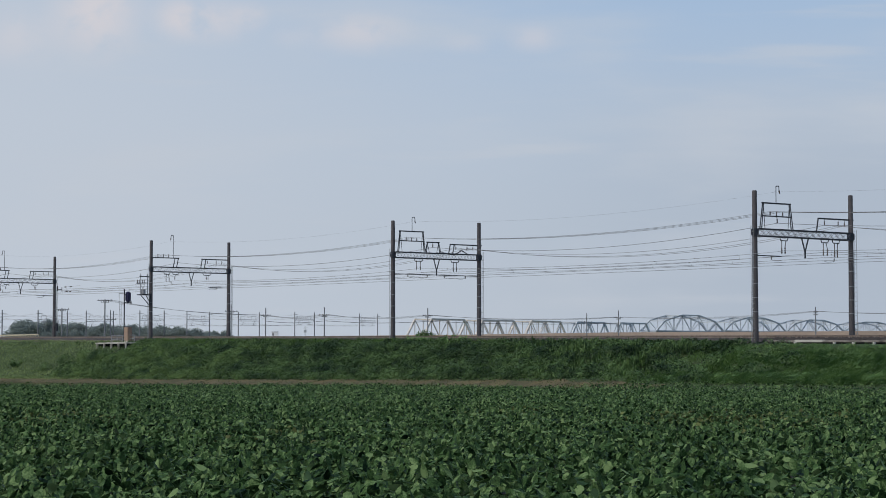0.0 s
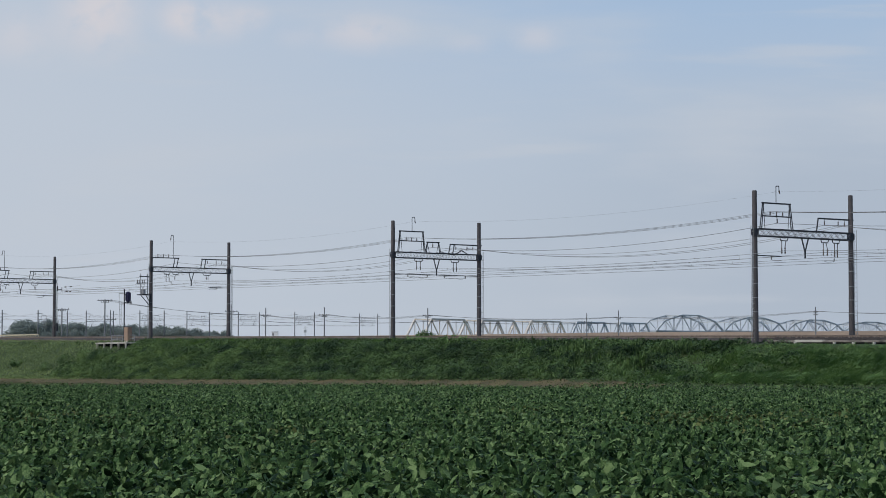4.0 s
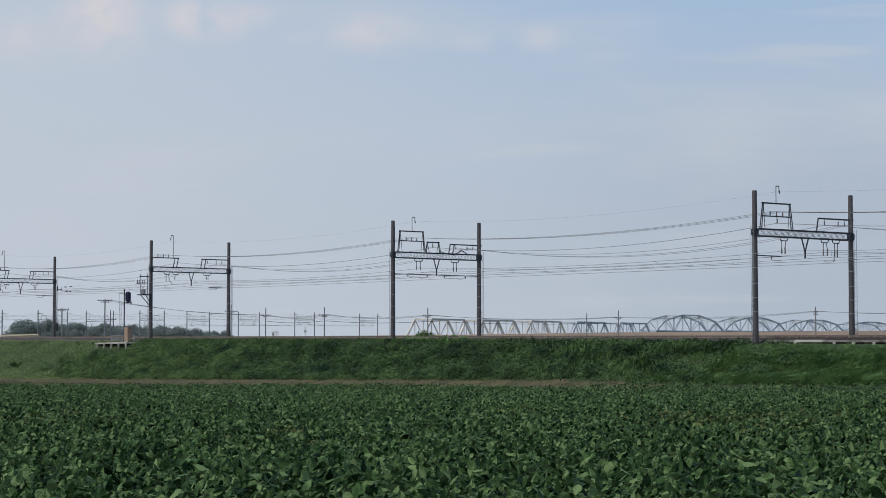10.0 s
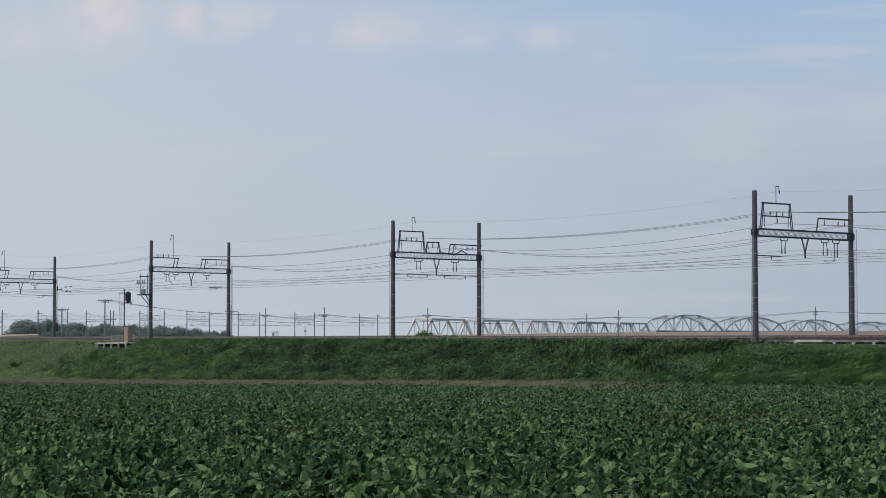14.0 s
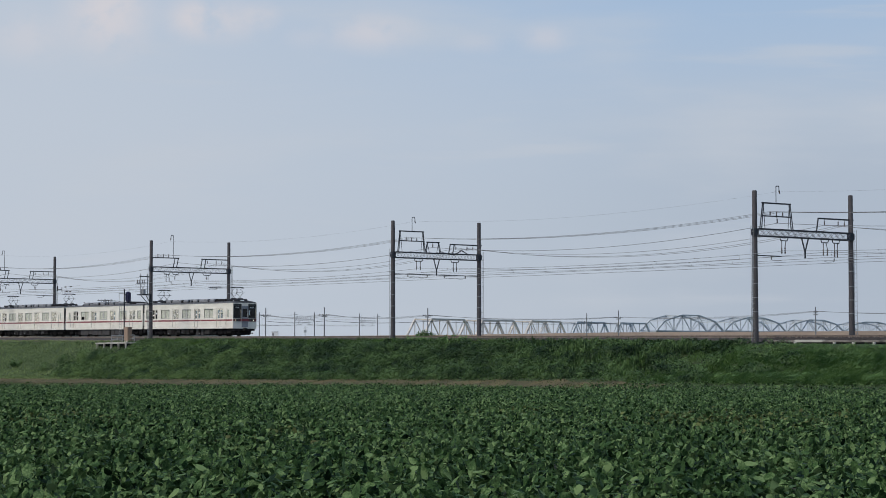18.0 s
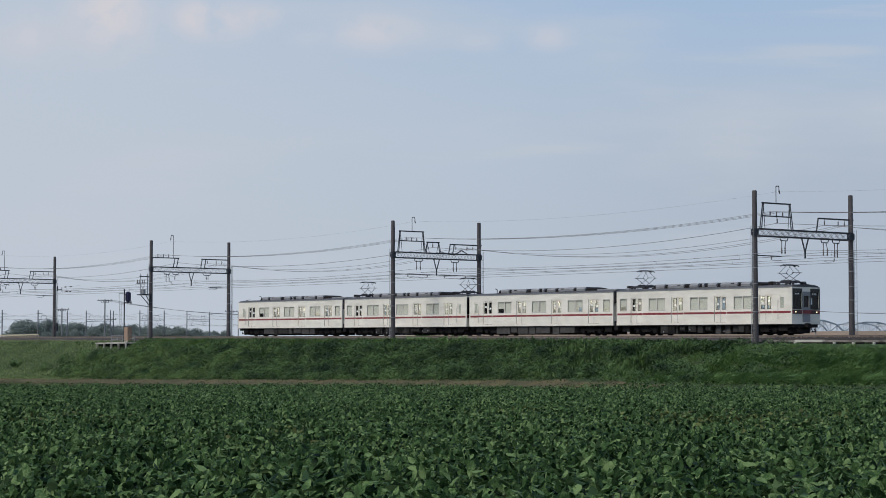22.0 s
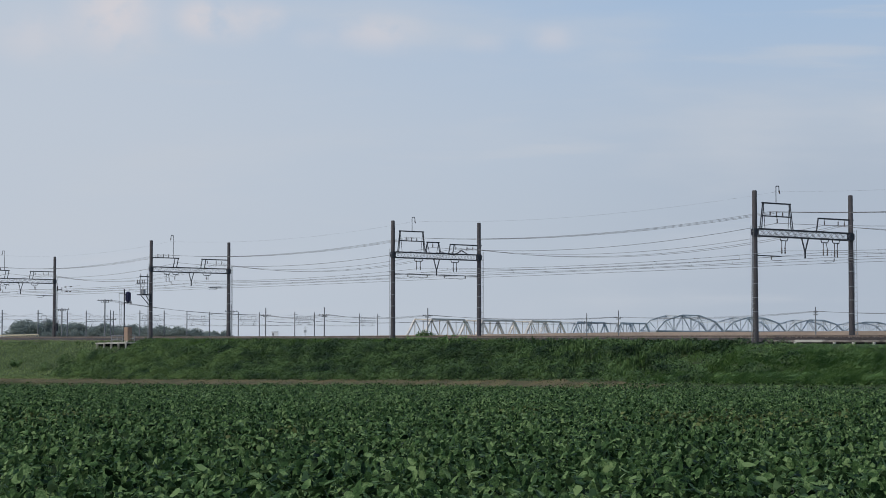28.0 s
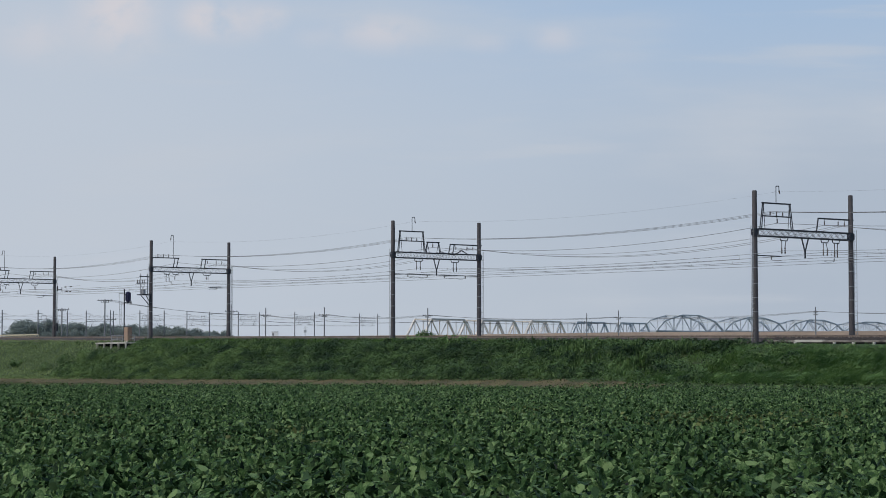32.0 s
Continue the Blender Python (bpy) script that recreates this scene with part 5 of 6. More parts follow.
# the nearer beds sway in the breeze, bed by bed
beds = []
for k, (y0, y1) in enumerate(((20.6, 24), (24, 28), (28, 32.5), (32.5, 38), (38, 46))):
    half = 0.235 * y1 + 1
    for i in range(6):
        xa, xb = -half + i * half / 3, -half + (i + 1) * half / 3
        mid = ((xa + xb) / 2, (y0 + y1) / 2, 0.4)
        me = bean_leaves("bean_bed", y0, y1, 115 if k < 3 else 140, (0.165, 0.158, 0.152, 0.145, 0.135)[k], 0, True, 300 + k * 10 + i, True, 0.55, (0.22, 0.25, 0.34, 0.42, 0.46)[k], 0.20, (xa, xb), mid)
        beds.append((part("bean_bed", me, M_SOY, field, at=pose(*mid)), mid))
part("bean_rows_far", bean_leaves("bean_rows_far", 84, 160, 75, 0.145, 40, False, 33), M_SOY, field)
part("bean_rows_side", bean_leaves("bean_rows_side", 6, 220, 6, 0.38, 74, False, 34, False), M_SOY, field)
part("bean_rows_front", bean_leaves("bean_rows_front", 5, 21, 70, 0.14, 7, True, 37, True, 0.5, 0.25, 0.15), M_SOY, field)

# yellowing leaves in a few thin patches
r = np.random.RandomState(36)
spots = np.array([(7.8, 61), (8.9, 64), (6.6, 58), (9.6, 57), (-3.5, 48), (2.2, 70), (11.5, 66), (-12.6, 66), (-10.8, 60)])
pick = r.choice(len(spots), 1300, p=[.20, .15, .12, .10, .05, .07, .10, .12, .09])
pos = np.column_stack([spots[pick] + r.normal(0, 1, (1300, 2)) * (0.9, 3.0), np.zeros(1300)])
pos[:, 2] = canopy(pos[:, 0], pos[:, 1]) - r.uniform(-.05, .10, 1300)
size = .14 * r.uniform(.5, 1.2, 1300)
part("yellowed_leaves", leaf_mesh("yellowed_leaves", pos, size, size * .8, r.uniform(0, 6.28, 1300), r.normal(-.3, .6, 1300), r.normal(0, .5, 1300), M_AGED, True), M_AGED, field, "yellowed and browning leaves")

# nearest plants, one by one
plant_meshes = []
for k in range(8):
    r = np.random.RandomState(90 + k)
    n = 44
    ang, rad = r.uniform(0, 6.28, n), r.uniform(.02, .24, n)
    z = 0.52 - 0.9 * rad - r.uniform(0, .16, n)
    le = r.uniform(.08, .15, n)
    plant_meshes.append(leaf_mesh("soybean_plant", np.stack([rad * np.cos(ang), rad * np.sin(ang), z], -1), le, le * .75, ang - math.pi / 2 + r.normal(0, .6, n), r.normal(-.1, .4, n), r.normal(0, .4, n), M_SOY, True))
plants = []
for i in range(290):
    x, y, z, rz = rs.uniform(-5.8, 5.8), rs.uniform(20.4, 25.0), rs.uniform(-.02, .08), rs.uniform(0, 360)
    plants.append((part("soybean_plant", plant_meshes[i % 8], M_SOY, field, at=pose(x, y, z, 0, 0, rz)), x, y, z, rz))

# ---- plants on the embankment ----
# bare path along the foot, its edges wavering
path = Shape()
steps = [101 + 1.5 * i for i in range(154)]
for i, a in enumerate(steps):
    w = 0.5 + 0.5 * min(1.0, i / 8)
    for o in (-13.6 + 0.35 * math.sin(a * .6) + 0.25 * math.sin(a * 1.7), -12.0, -12.0 + 1.35 * w + 0.3 * math.sin(a * .9) + 0.2 * math.sin(a * 2.3)):
        p = track(a, o)
        path.v.append((p.x, p.y, bank_z(a, o) + 0.05))
for i in range(len(steps) - 1):
    for j in (0, 1):
        path.f.append((i * 3 + j, i * 3 + 3 + j, i * 3 + 4 + j, i * 3 + 1 + j))
tagged(part("foot_path", path, M_EARTH), "narrow bare earth path along the embankment's foot", "path", kind="structure")


def on_bank(n, a0, a1, o0, o1, r, lift):
    a, o = r.uniform(a0, a1, n), r.uniform(o0, o1, n)
    z = np.array([bank_z(float(p), float(q)) for p, q in zip(a, o)]) + lift
    x = -SN * a + CS * (DIST + o)
    y = CS * a + SN * (DIST + o)
    return a, o, np.stack([x, y, z], -1)


def weeds(name, label, n, a0, a1, o0, o1, size, slim, mat, seed, mound, swell, lay=0.0, tall=0.0, where=None):
    r = np.random.RandomState(seed)
    a, o, p = on_bank(n, a0, a1, o0, o1, r, 0.0)
    if where:
        k = where(a, o) > r.uniform(0, 1, n)
        a, o, p = a[k], o[k], p[k]
        n = len(a)
    bump = lumps(a, o, seed + 1, swell) * .5 + lumps(a, o, seed + 2, swell * .35) * .5
    up = mound * np.where(o > -3.0, 0.6, 1.0) * np.clip(0.55 + 0.85 * bump, 0.02, 2) * r.uniform(.15, 1.0, n) ** .5
    p[:, 2] += up
    p[:, :2] += (np.array([[-CS, -SN]]) * (up * .5)[:, None])
    ln = size * r.uniform(.6, 1.3, n)
    if tall:
        tilt, yaw = r.normal(tall, .22, n), r.uniform(0, 6.28, n)
    else:
        tilt, yaw = r.normal(-.2, .5, n), math.atan2(-SN, -CS) - math.pi / 2 + r.normal(0, 1.3, n)
    if lay:
        yaw = math.radians(BEARING) - math.pi / 2 + math.pi * (lay < 0) + 0.5 * lumps(a, o, seed + 5, 2.5) + r.normal(0, .35, n)
        tilt = .2 + .35 * lumps(a, o, seed + 6, 2.0) + r.normal(0, .2, n)
    me = leaf_mesh(name, p, ln, ln * slim * r.uniform(.7, 1.2, n), yaw, tilt, r.normal(0, .5, n), mat)
    return tagged(part(name, me, mat), label, "plants", kind="stuff")


def pale(a, o):
    """Share of pale grass: all of it past the platform, patches before."""
    return np.clip((a - 189 - 0.9 * (o + 5) + 5 * lumps(a, o * 2, 77, 14.0)) / 19.0, 0, 1)


def reeds(a, o):
    return np.clip(lumps(a, o * 1.5, 78, 7.0) * 2.0 - 0.1, 0, 1)


def combed(a, o):
    return np.clip((106 - a + 5 * lumps(a, o * 2, 79, 9.0)) / 11.0, 0, 1)


def sunny(a, o):
    """Where the paler creeper takes over."""
    return np.clip((a - 157 + 12 * lumps(a, o * 2, 81, 22.0)) / 22.0, 0, 1)


def thicket(name, label, mat, seed, count, leaves, size, choose, a0=92, a1=242):
    """Rounded clumps of creeper crowding the face: each clump a dome shingled with leaves that hang outwards."""
    r = np.random.RandomState(seed)
    a, o, c = on_bank(count, a0, a1, -10.4, -1.9, r, 0.0)
    k = (choose(a, o) > r.uniform(0, 1, count)) & ((a < 193.5) | (a > 203.5) | (o < -5.2))
    a, o, c = a[k], o[k], c[k]
    rad = r.uniform(.28, .98, len(a)) * (1 + .30 * lumps(a, o * 1.6, seed + 3, 6.0)) * np.clip(.40 + (-o - 2.0) * .25, .40, 1.0) * np.where(o < -9.4, .7, 1.0)
    rad = np.maximum(rad, .16)
    c[:, 2] += .05 + .15 * rad
    pick = r.choice(len(a), leaves, p=rad ** 2 / np.sum(rad ** 2))
    d = r.normal(0, 1, (leaves, 3)) + np.array([-CS * .75, -SN * .75, .75])
    d /= np.linalg.norm(d, axis=1)[:, None]
    p = c[pick] + d * (rad[pick] * r.uniform(.72, 1.08, leaves))[:, None] * np.array([1, 1, .85])
    ln = size * r.uniform(.55, 1.35, leaves)
    yaw = np.arctan2(d[:, 1], d[:, 0]) - math.pi / 2 + r.normal(0, .55, leaves)
    tilt = np.arcsin(np.clip(d[:, 2], -1, 1)) - math.pi / 2 + .35 + r.normal(0, .35, leaves)
    me = leaf_mesh(name, p, ln, ln * .82 * r.uniform(.7, 1.15, leaves), yaw, tilt, r.normal(0, .4, leaves), mat)
    return tagged(part(name, me, mat), label, "plants", kind="stuff")


weeds("bank_undergrowth", "low dark undergrowth between the creeper clumps", 60000, 92, 240, -10.8, -1.5, 0.15, .8, M_WEED, 41, 0.25, 2.6, where=lambda a, o: (1 - pale(a, o)) * (1 - combed(a, o)))
thicket("creeper_thicket", "dark broad-leaved creeper smothering the embankment face", M_WEED, 41, 3600, 300000, 0.135, lambda a, o: (1 - pale(a, o)) * (1 - combed(a, o)) * (1 - sunny(a, o)) * np.clip((a - 104) / 24, .2, 1))
thicket("pale_creeper", "lighter yellow-green creeper on the embankment face", M_WEEDL, 42, 3600, 200000, 0.135, lambda a, o: (1 - pale(a, o)) * (1 - combed(a, o)) * sunny(a, o))
weeds("tall_weeds", "upright weeds along the top of the embankment", 22000, 103, 194, -2.9, -1.35, 0.37, .11, M_GRASS, 44, 0.24, 5.0, tall=1.2, where=lambda a, o: np.clip(0.6 + 0.9 * lumps(a, o * 2, 87, 3.0), 0, 1) * np.clip((a - 118) / 24, .04, 1))
weeds("crest_weeds", "dense dark weeds crowding the top of the embankment", 15000, 103.5, 132, -4.0, -1.5, 0.20, .40, M_WEED, 49, 0.50, 2.4, tall=0.5)
weeds("weed_clump", "taller tufts of weeds at the embankment's edge", 1500, 136, 145, -2.4, -1.2, 0.42, .14, M_COMB, 45, 0.50, 1.6, tall=1.1, where=lambda a, o: np.clip(lumps(a, o * 3, 83, 2.4) * 1.5, 0, 1))
weeds("crest_grass", "yellow-green grass along the top of the embankment", 24000, 106, 168, -2.4, -0.9, 0.27, .10, M_GRASS, 46, 0.08, 4.0, tall=0.9, where=lambda a, o: np.clip(0.55 + lumps(a, o * 2, 85, 5.0), 0, 1))
weeds("crest_hay", "short yellowing grass at the edge of the ballast", 9000, 108, 168, -1.8, -0.7, 0.24, .10, M_LAWN, 43, 0.05, 3.0, tall=0.8, where=lambda a, o: np.clip(0.3 + lumps(a, o * 2, 84, 4.0), 0, 1))
weeds("dry_crest_grass", "dry pale grass fringe along the top of the bank", 5000, 204, 330, -1.9, -0.9, 0.24, .12, M_DRY, 57, 0.05, 5.0, tall=0.8)
weeds("kerb_grass", "short rough grass below the kerb", 34000, 70, 107, -4.6, -2.3, 0.25, .10, M_COMB, 50, 0.05, 2.2, tall=0.65, where=lambda a, o: np.clip(0.55 + 0.8 * lumps(a, o * 2, 88, 2.0), 0, 1))
weeds("weed_stalks", "tall dark weed stalks standing on the embankment face", 24000, 106, 129, -9.6, -2.6, 0.40, .22, M_WEED, 48, 0.60, 2.0, tall=1.15, where=lambda a, o: np.clip(0.35 + 1.3 * lumps(a, o * 1.5, 86, 4.0), 0, 1))
weeds("reed_grass", "tall yellowish green grass on the embankment", 20000, 101, 131, -8.8, -3.4, 0.60, .055, M_GRASS, 47, 0.22, 3.0, tall=1.1, where=reeds)

def tufts(name, label, mat, seed, count, blades, a0, a1, o0, o1, length, width, where):
    """Tufts of long blades that arch over and lie along the bank, each tuft combed one way."""
    r = np.random.RandomState(seed)
    a, o, c = on_bank(count, a0, a1, o0, o1, r, 0.02)
    k = where(a, o) > r.uniform(0, 1, count)
    a, o, c = a[k], o[k], c[k]
    n = len(a)
    lie = math.radians(BEARING) - math.pi / 2 + .55 * lumps(a, o * 1.5, seed + 5, 4.0) + r.normal(0, .25, n)
    tall = length * r.uniform(.65, 1.3, n) * np.clip((-o - 2.1) / 2.6, .20, 1)
    k = np.repeat(np.arange(n), blades)
    m = len(k)
    p = c[k] + r.normal(0, .09, (m, 3)) * (1, 1, .3)
    yaw = lie[k] + r.normal(0, .22, m)
    rise = r.uniform(.15, .95, m)
    low = tall[k] * r.uniform(.45, .6, m)
    # the lower half rises, the upper half arches back down
    first = leaf_mesh(name, p, low, low * width * 2.0, yaw, rise, r.normal(0, .4, m), mat)
    tip = p + np.stack([-np.sin(yaw) * np.cos(rise), np.cos(yaw) * np.cos(rise), np.sin(rise)], -1) * (low * .8)[:, None]
    root = tagged(part(name, first, mat), label, "plants", kind="stuff")
    part("blade_tips", leaf_mesh("blade_tips", tip, low * 1.1, low * width * 1.8, yaw, rise - r.uniform(.3, .8, m), r.normal(0, .4, m), mat), mat, root)
    return root


tufts("combed_grass", "long green grass leaning along the embankment", M_COMB, 51, 8200, 26, 60, 120, -11.0, -2.35, 0.80, 0.028, combed)
weeds("short_grass", "pale mown grass on the embankment face", 95000, 190, 330, -11.5, -1.2, 0.26, .16, M_LAWN, 55, 0.08, 6.0, tall=0.8, where=pale)
weeds("track_grass", "dry brown grass on the field track", 28000, 130, 330, -46.0, -16.0, 0.25, .12, M_DRY, 59, 0.05, 5.0, tall=0.8)
weeds("verge_grass", "dry brown grass verge at the embankment foot", 70000, 106, 330, -17.0, -10.5, 0.20, .12, M_DRY, 58, 0.03, 5.0, tall=0.5)
weeds("path_grass", "thin green grass creeping over the foot path", 9000, 106, 172, -13.4, -10.8, 0.22, .12, M_GRASS, 56, 0.04, 3.0, tall=0.6, where=lambda a, o: np.clip((172 - a) / 110, 0, 1) * np.clip(0.3 + lumps(a, o * 2, 90, 3.0), 0, 1))

def bush(name, label, mat, seed, a, o, spread, height, leaves, size):
    """One low bush: a lumpy dome of leaves over the ground."""
    r = np.random.RandomState(seed)
    p = track(a, o)
    knots = np.stack([r.normal(0, spread * .45, 9), r.normal(0, spread * .45, 9), r.uniform(.2, .75, 9) * height], -1)
    k = r.randint(0, 9, leaves)
    d = r.normal(0, 1, (leaves, 3)) + np.array([0, 0, .35])
    d /= np.linalg.norm(d, axis=1)[:, None]
    pos = np.array([p.x, p.y, bank_z(a, o)]) + knots[k] + d * (r.uniform(.5, 1.0, leaves) * height * .32)[:, None]
    ln = size * r.uniform(.6, 1.3, leaves)
    yaw = np.arctan2(d[:, 1], d[:, 0]) - math.pi / 2 + r.normal(0, .6, leaves)
    tilt = np.arcsin(d[:, 2]) - math.pi / 2 + .5 + r.normal(0, .4, leaves)
    me = leaf_mesh(name, pos, ln, ln * .6, yaw, tilt, r.normal(0, .4, leaves), mat)
    return tagged(part(name, me, mat), label, "bush")


bush("lone_bush", "dark low bush on the mown grass", M_WEED, 71, 215.2, -6.8, 1.1, 0.75, 420, 0.2)
bush("shoulder_bush", "dark low bush beyond the far track", M_WEED, 75, 161.0, 10.9, 1.1, 1.15, 900, 0.2)
for seed, a, h in ((81, 159.0, 0.85), (82, 157.9, 1.05), (83, 156.7, 0.9), (84, 155.6, 1.15), (85, 154.4, 0.95), (86, 153.1, 0.9), (87, 147.4, 0.8), (88, 146.2, 0.7)):
    bush("shoulder_weeds", "green weeds growing beyond the far track", M_WEEDL, seed, a, 10.8, 0.9, h * 0.72, 520, 0.2)
weeds("dry_shoulder_weeds", "dry yellowish weeds beyond the far track", 500, 108, 114, 10.0, 10.9, 0.42, .12, M_DRY, 72, 0.3, 2.0, tall=1.2, where=lambda a, o: np.clip(lumps(a, o * 3, 89, 1.2) * 2, 0, 1))
weeds("far_bank_grass", "green grass at the near end of the bank", 16000, -60, 66, -10.5, -1.5, 0.8, .08, M_GRASS, 61, 0.2, 3.0, lay=1.0)

# ---- clouds ----


SKY_Y = 4700.0


def sky_material():
    """The hazy gradient of the world with thin drifting clouds."""
    m = bpy.data.materials.new("hazy_sky_clouds")
    m.use_nodes = True
    n, l = m.node_tree.nodes, m.node_tree.links
    n.clear()

    def math_node(op, a, c=None, clamp=False):
        k = n.new("ShaderNodeMath")
        k.operation, k.use_clamp = op, clamp
        for i, v in enumerate((a, c)):
            if v is None:
                continue
            if isinstance(v, (int, float)):
                k.inputs[i].default_value = v
            else:
                l.new(v, k.inputs[i])
        return k.outputs[0]

    def smooth(v, lo, hi, top=1.0):
        k = n.new("ShaderNodeMapRange")
        k.interpolation_type = "SMOOTHSTEP"
        k.inputs[1].default_value, k.inputs[2].default_value, k.inputs[4].default_value = lo, hi, top
        l.new(v, k.inputs[0])
        return k.outputs[0]

    def noise_at(vec, scale, stretch, detail):
        mp, no = n.new("ShaderNodeMapping"), n.new("ShaderNodeTexNoise")
        mp.inputs["Scale"].default_value = stretch
        no.inputs["Scale"].default_value, no.inputs["Detail"].default_value = scale, detail
        l.new(vec, mp.inputs[0])
        l.new(mp.outputs[0], no.inputs["Vector"])
        return no.outputs["Fac"]

    co = n.new("ShaderNodeTexCoord").outputs["Object"]
    sp = n.new("ShaderNodeSeparateXYZ")
    l.new(co, sp.inputs[0])
    x, z = sp.outputs[0], sp.outputs[2]
    cb = n.new("ShaderNodeCombineXYZ")
    l.new(x, cb.inputs[0])
    cb.inputs[1].default_value = SKY_Y
    l.new(z, cb.inputs[2])
    nv = n.new("ShaderNodeVectorMath")
    nv.operation = "NORMALIZE"
    l.new(cb.outputs[0], nv.inputs[0])
    s2 = n.new("ShaderNodeSeparateXYZ")
    l.new(nv.outputs[0], s2.inputs[0])
    ramp = n.new("ShaderNodeValToRGB")
    haze_ramp(ramp)
    l.new(s2.outputs[2], ramp.inputs[0])
    colour = ramp.outputs[0]

    def lay(fac, tint):
        nonlocal colour
        k = n.new("ShaderNodeMix")
        k.data_type = "RGBA"
        l.new(fac, k.inputs[0])
        l.new(colour, k.inputs[6])
        k.inputs[7].default_value = (*tint, 1)
        colour = k.outputs[2]

    edge = math_node("SUBTRACT", 1.0, smooth(math_node("ABSOLUTE", x), 1150, 1600))
    # whiter haze towards the sun's side
    side = math_node("MULTIPLY", math_node("SUBTRACT", 1.0, smooth(x, -1100, 700)), edge)
    lay(math_node("MULTIPLY", side, 0.78), (0.525, 0.580, 0.660))
    # duller haze low on the side away from the sun
    dull = math_node("MULTIPLY", smooth(x, 0, 900, 0.65), math_node("SUBTRACT", 1.0, smooth(z, 380, 760)))
    lay(math_node("MULTIPLY", dull, edge), (0.400, 0.465, 0.560))
    # long streaks
    st = smooth(noise_at(co, 0.0045, (0.22, 1, 1), 5.0), 0.47, 0.75, 0.75)
    lay(math_node("MULTIPLY", st, edge), (0.530, 0.575, 0.645))
    st = smooth(noise_at(co, 0.011, (0.16, 1, 1.6), 6.0), 0.55, 0.80, 0.5)
    lay(math_node("MULTIPLY", st, edge), (0.545, 0.580, 0.640))
    # puffs
    grain = smooth(noise_at(co, 0.012, (1, 1, 1.2), 5.0), 0.22, 0.56)
    total = None
    for cx, cz, w, h, k in PUFFS:
        dx = math_node("DIVIDE", math_node("SUBTRACT", x, cx), w)
        dz = math_node("DIVIDE", math_node("SUBTRACT", z, cz), h)
        rr = math_node("SQRT", math_node("ADD", math_node("MULTIPLY", dx, dx), math_node("MULTIPLY", dz, dz)))
        f = math_node("MULTIPLY", math_node("SUBTRACT", 1.0, smooth(rr, 0.0, 1.0)), k)
        total = f if total is None else math_node("ADD", total, f)
    lay(math_node("MULTIPLY", grain, total, True), (0.635, 0.620, 0.660))
    em, out = n.new("ShaderNodeEmission"), n.new("ShaderNodeOutputMaterial")
    l.new(colour, em.inputs[0])
    l.new(em.outputs[0], out.inputs[0])
    return m


PUFFS = ((-790, 812, 150, 150, 0.95), (-600, 800, 90, 75, 0.65), (-520, 792, 150, 75, 0.6), (-430, 806, 60, 45, 0.4), (-182, 763, 160, 66, 0.62), (225, 752, 90, 48, 0.45), (65, 737, 80, 36, 0.25), (-337, 754, 70, 38, 0.2), (-973, 757, 140, 95, 0.45))
sky = Shape()
sky.add([(-1700, 0, -60), (1700, 0, -60), (1700, 0, 1250), (-1700, 0, 1250)], [(0, 1, 2, 3)])
sky_drift = tagged(part("sky_backdrop", sky, sky_material()), "hazy pale blue sky with faint thin clouds", "sky", kind="structure")

# ---- swallow ----
bird = tagged(new("swallow"), "small dark swallow in flight", "bird")
bd = Shape()
rows = [(0.001, -.09), (.016, -.06), (.026, -.01), (.024, .04), (.018, .06), (.004, .085)]
for rad, x in rows:
    for j in range(8):
        a = 2 * math.pi * j / 8
        bd.v.append((x, rad * math.cos(a), rad * math.sin(a)))
for i in range(5):
    for j in range(8):
        bd.f.append((i * 8 + j, i * 8 + (j + 1) % 8, i * 8 + 8 + (j + 1) % 8, i * 8 + 8 + j))
part("body", bd, M_BIRD, bird, smooth=True)
part("tail", Shape().add([(-.07, -.012, .004), (-.07, .012, .004), (-.15, .035, .002), (-.10, 0, .004), (-.15, -.035, .002), (-.09, 0, -.003)], [(0, 3, 4), (0, 1, 3), (1, 2, 3), (0, 4, 5), (1, 5, 2), (0, 5, 1)]), M_BIRD, bird)
part("belly", Shape().stack(0.01, 0, [(0.012, -.030), (0.015, -.022), (0.008, -.016)], 6), M_BIRDW, bird)
wings = []
for sgn in (-1, 1):
    wg = part("wing", Shape().add([(.035, 0, 0), (-.03, 0, 0), (-.035, sgn * .07, .004), (-.075, sgn * .165, .002), (.0, sgn * .11, .004), (.03, sgn * .06, .006), (0, sgn * .05, -.006)],
                                  [(0, 1, 2, 5), (5, 2, 3, 4), (0, 6, 1), (1, 6, 2), (2, 6, 3), (3, 6, 4), (4, 6, 5), (5, 6, 0)]), M_BIRD, bird)
    wings.append((wg, sgn))

# ---- movement ----
SPEED = 20.3


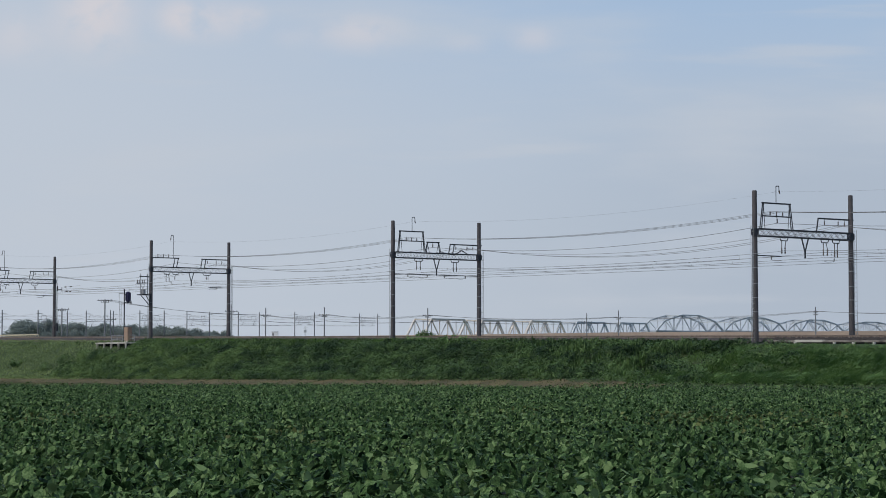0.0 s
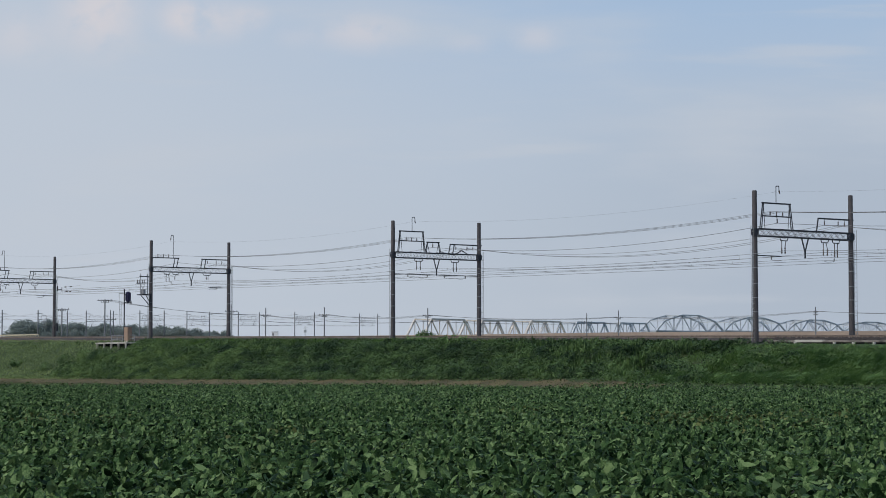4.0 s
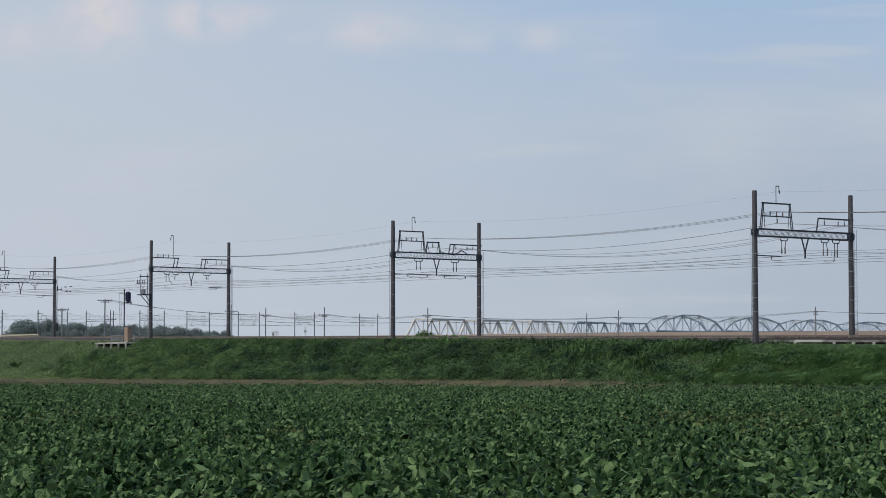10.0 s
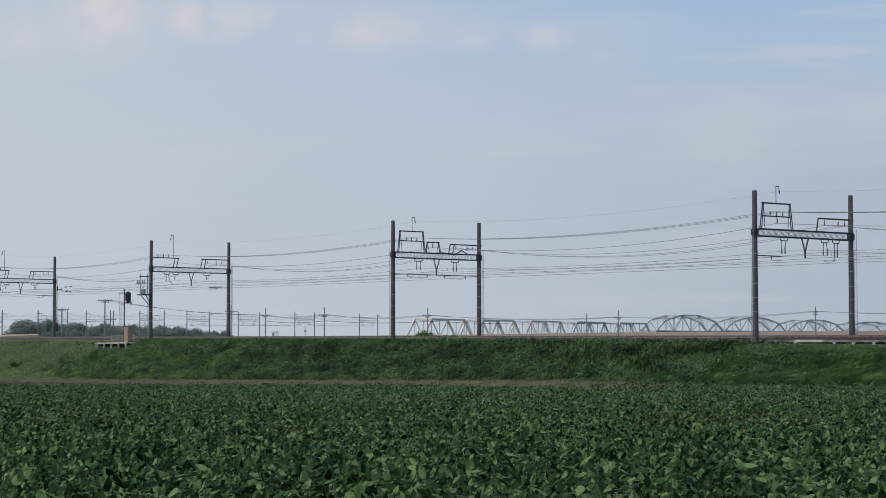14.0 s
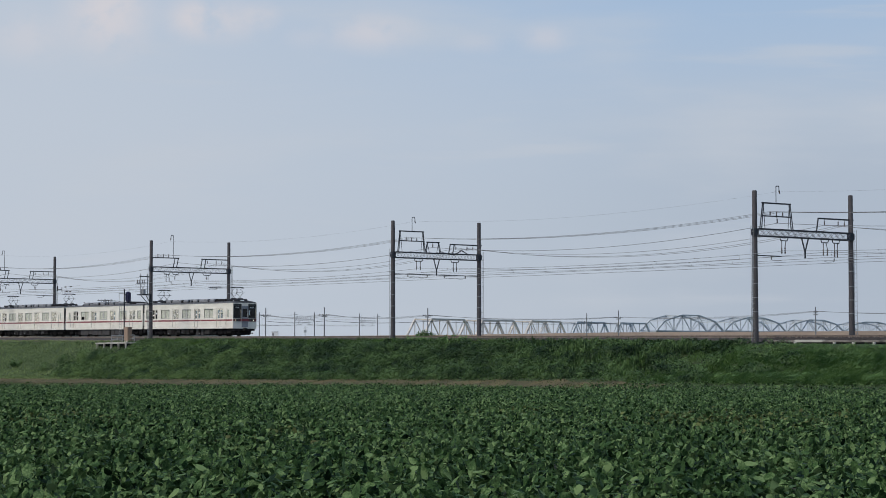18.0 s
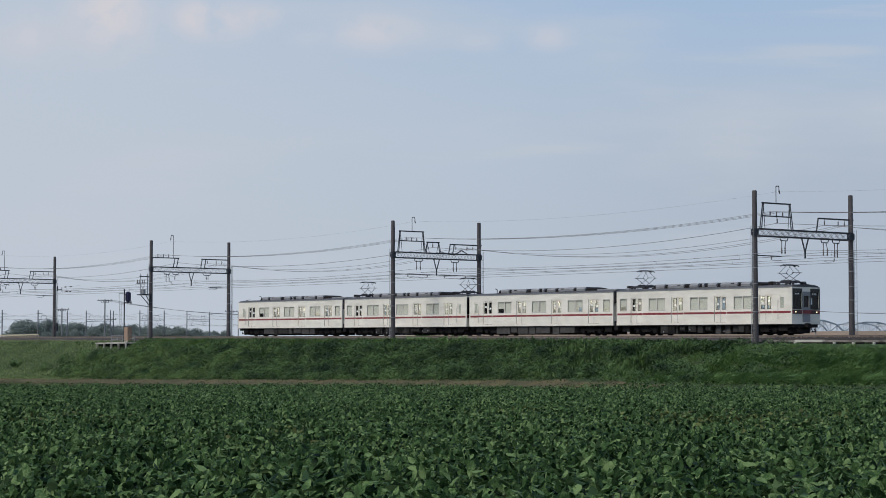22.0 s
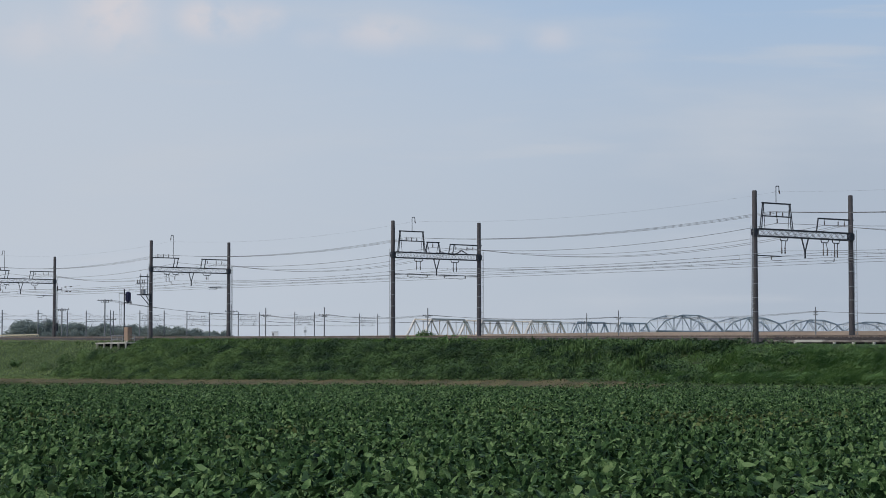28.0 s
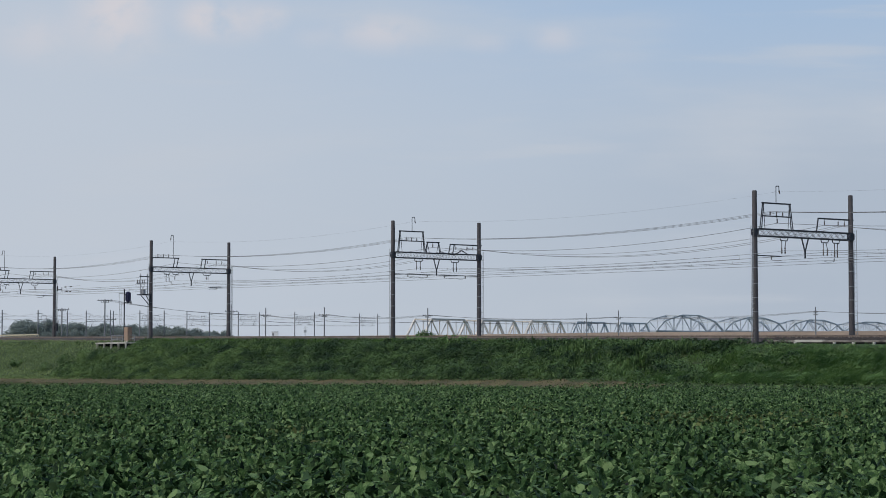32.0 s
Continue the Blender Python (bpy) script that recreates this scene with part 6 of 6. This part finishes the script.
def motions():
    def along(t):
        return 165.5 + np.interp(t, (16, 19, 20, 21, 22, 23, 24, 25), (-0.25, -0.14, 0.0, 0.02, 0.40, 0.36, 0.25, 0.12)) - SPEED * (t - 21.0)
    for ob, shift, flip in ((car_rear_tail, -30, 180), (car_rear_motor, -10, 0), (car_front_tail, 10, 180), (car_front_motor, 30, 0)):
        rows = []
        for t in (0.0, 8.0, 14.0, 16.0, 17.0, 18.0, 19.0, 20.0, 21.0, 22.0, 23.0, 24.0, 25.0, 27.0, 29.0, 32.0):
            a = along(t) - shift
            y0, y1 = bend(a - 6.6), bend(a + 6.6)
            rows.append((t, TRACK @ pose(-a, FAR_TRACK + (y0 + y1) / 2, 0, 0, 0, flip + math.degrees((y0 - y1) / 13.2))))
        walk(ob, rows)
    for i, (ob, x, y, z, rz) in enumerate(plants):      # bean plants stir in the breeze
        ph = i * 2.4
        walk(ob, [(0.8 * k, pose(x, y, z, 5 * math.sin(k * 1.9 + ph), 4 * math.sin(k * 2.6 + ph * 1.7), rz + 5 * math.sin(k * 1.3 + ph))) for k in range(41)])
    for i, (ob, (x, y, z)) in enumerate(beds):
        ph = i * 1.7
        walk(ob, [(0.8 * k, pose(x + .02 * math.sin(k * 1.7 + ph), y + .015 * math.sin(k * 2.3 + ph), z, 0.5 * math.sin(k * 2.1 + ph), 0.5 * math.sin(k * 1.5 + ph * 1.3), 0)) for k in range(41)])
    walk(sky_drift, [(t, pose(1.55 * (t - 9.0), SKY_Y, CAM_Z)) for t in (0.0, 16.0, 32.0)])
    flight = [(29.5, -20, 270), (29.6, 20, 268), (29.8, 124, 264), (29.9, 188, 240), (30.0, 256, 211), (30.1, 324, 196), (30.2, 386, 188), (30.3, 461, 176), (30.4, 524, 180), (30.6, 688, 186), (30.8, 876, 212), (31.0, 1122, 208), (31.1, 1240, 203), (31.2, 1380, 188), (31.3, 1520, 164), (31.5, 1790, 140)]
    rows = [(0.0, pose(-25.0, 60.0, 8.4)), (20.0, pose(-25.0, 60.0, 8.4)), (29.0, pose(-17.5, 60.0, 8.3))]
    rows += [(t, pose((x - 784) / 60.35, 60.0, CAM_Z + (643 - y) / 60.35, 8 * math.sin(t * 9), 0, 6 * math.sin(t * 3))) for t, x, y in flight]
    rows.append((32.0, pose(24.0, 60.0, 11.5)))
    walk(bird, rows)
    for wg, sgn in wings:
        beats = [(0.0, pose(0, 0, 0.012, 0, 0, 0)), (29.3, pose(0, 0, 0.012, 0, 0, 0))]
        for i in range(27):
            beats.append((29.4 + i * 0.1, pose(0, 0, 0.012, sgn * (38 if i % 2 else -30), 0, 0)))
        walk(wg, beats)


motions()
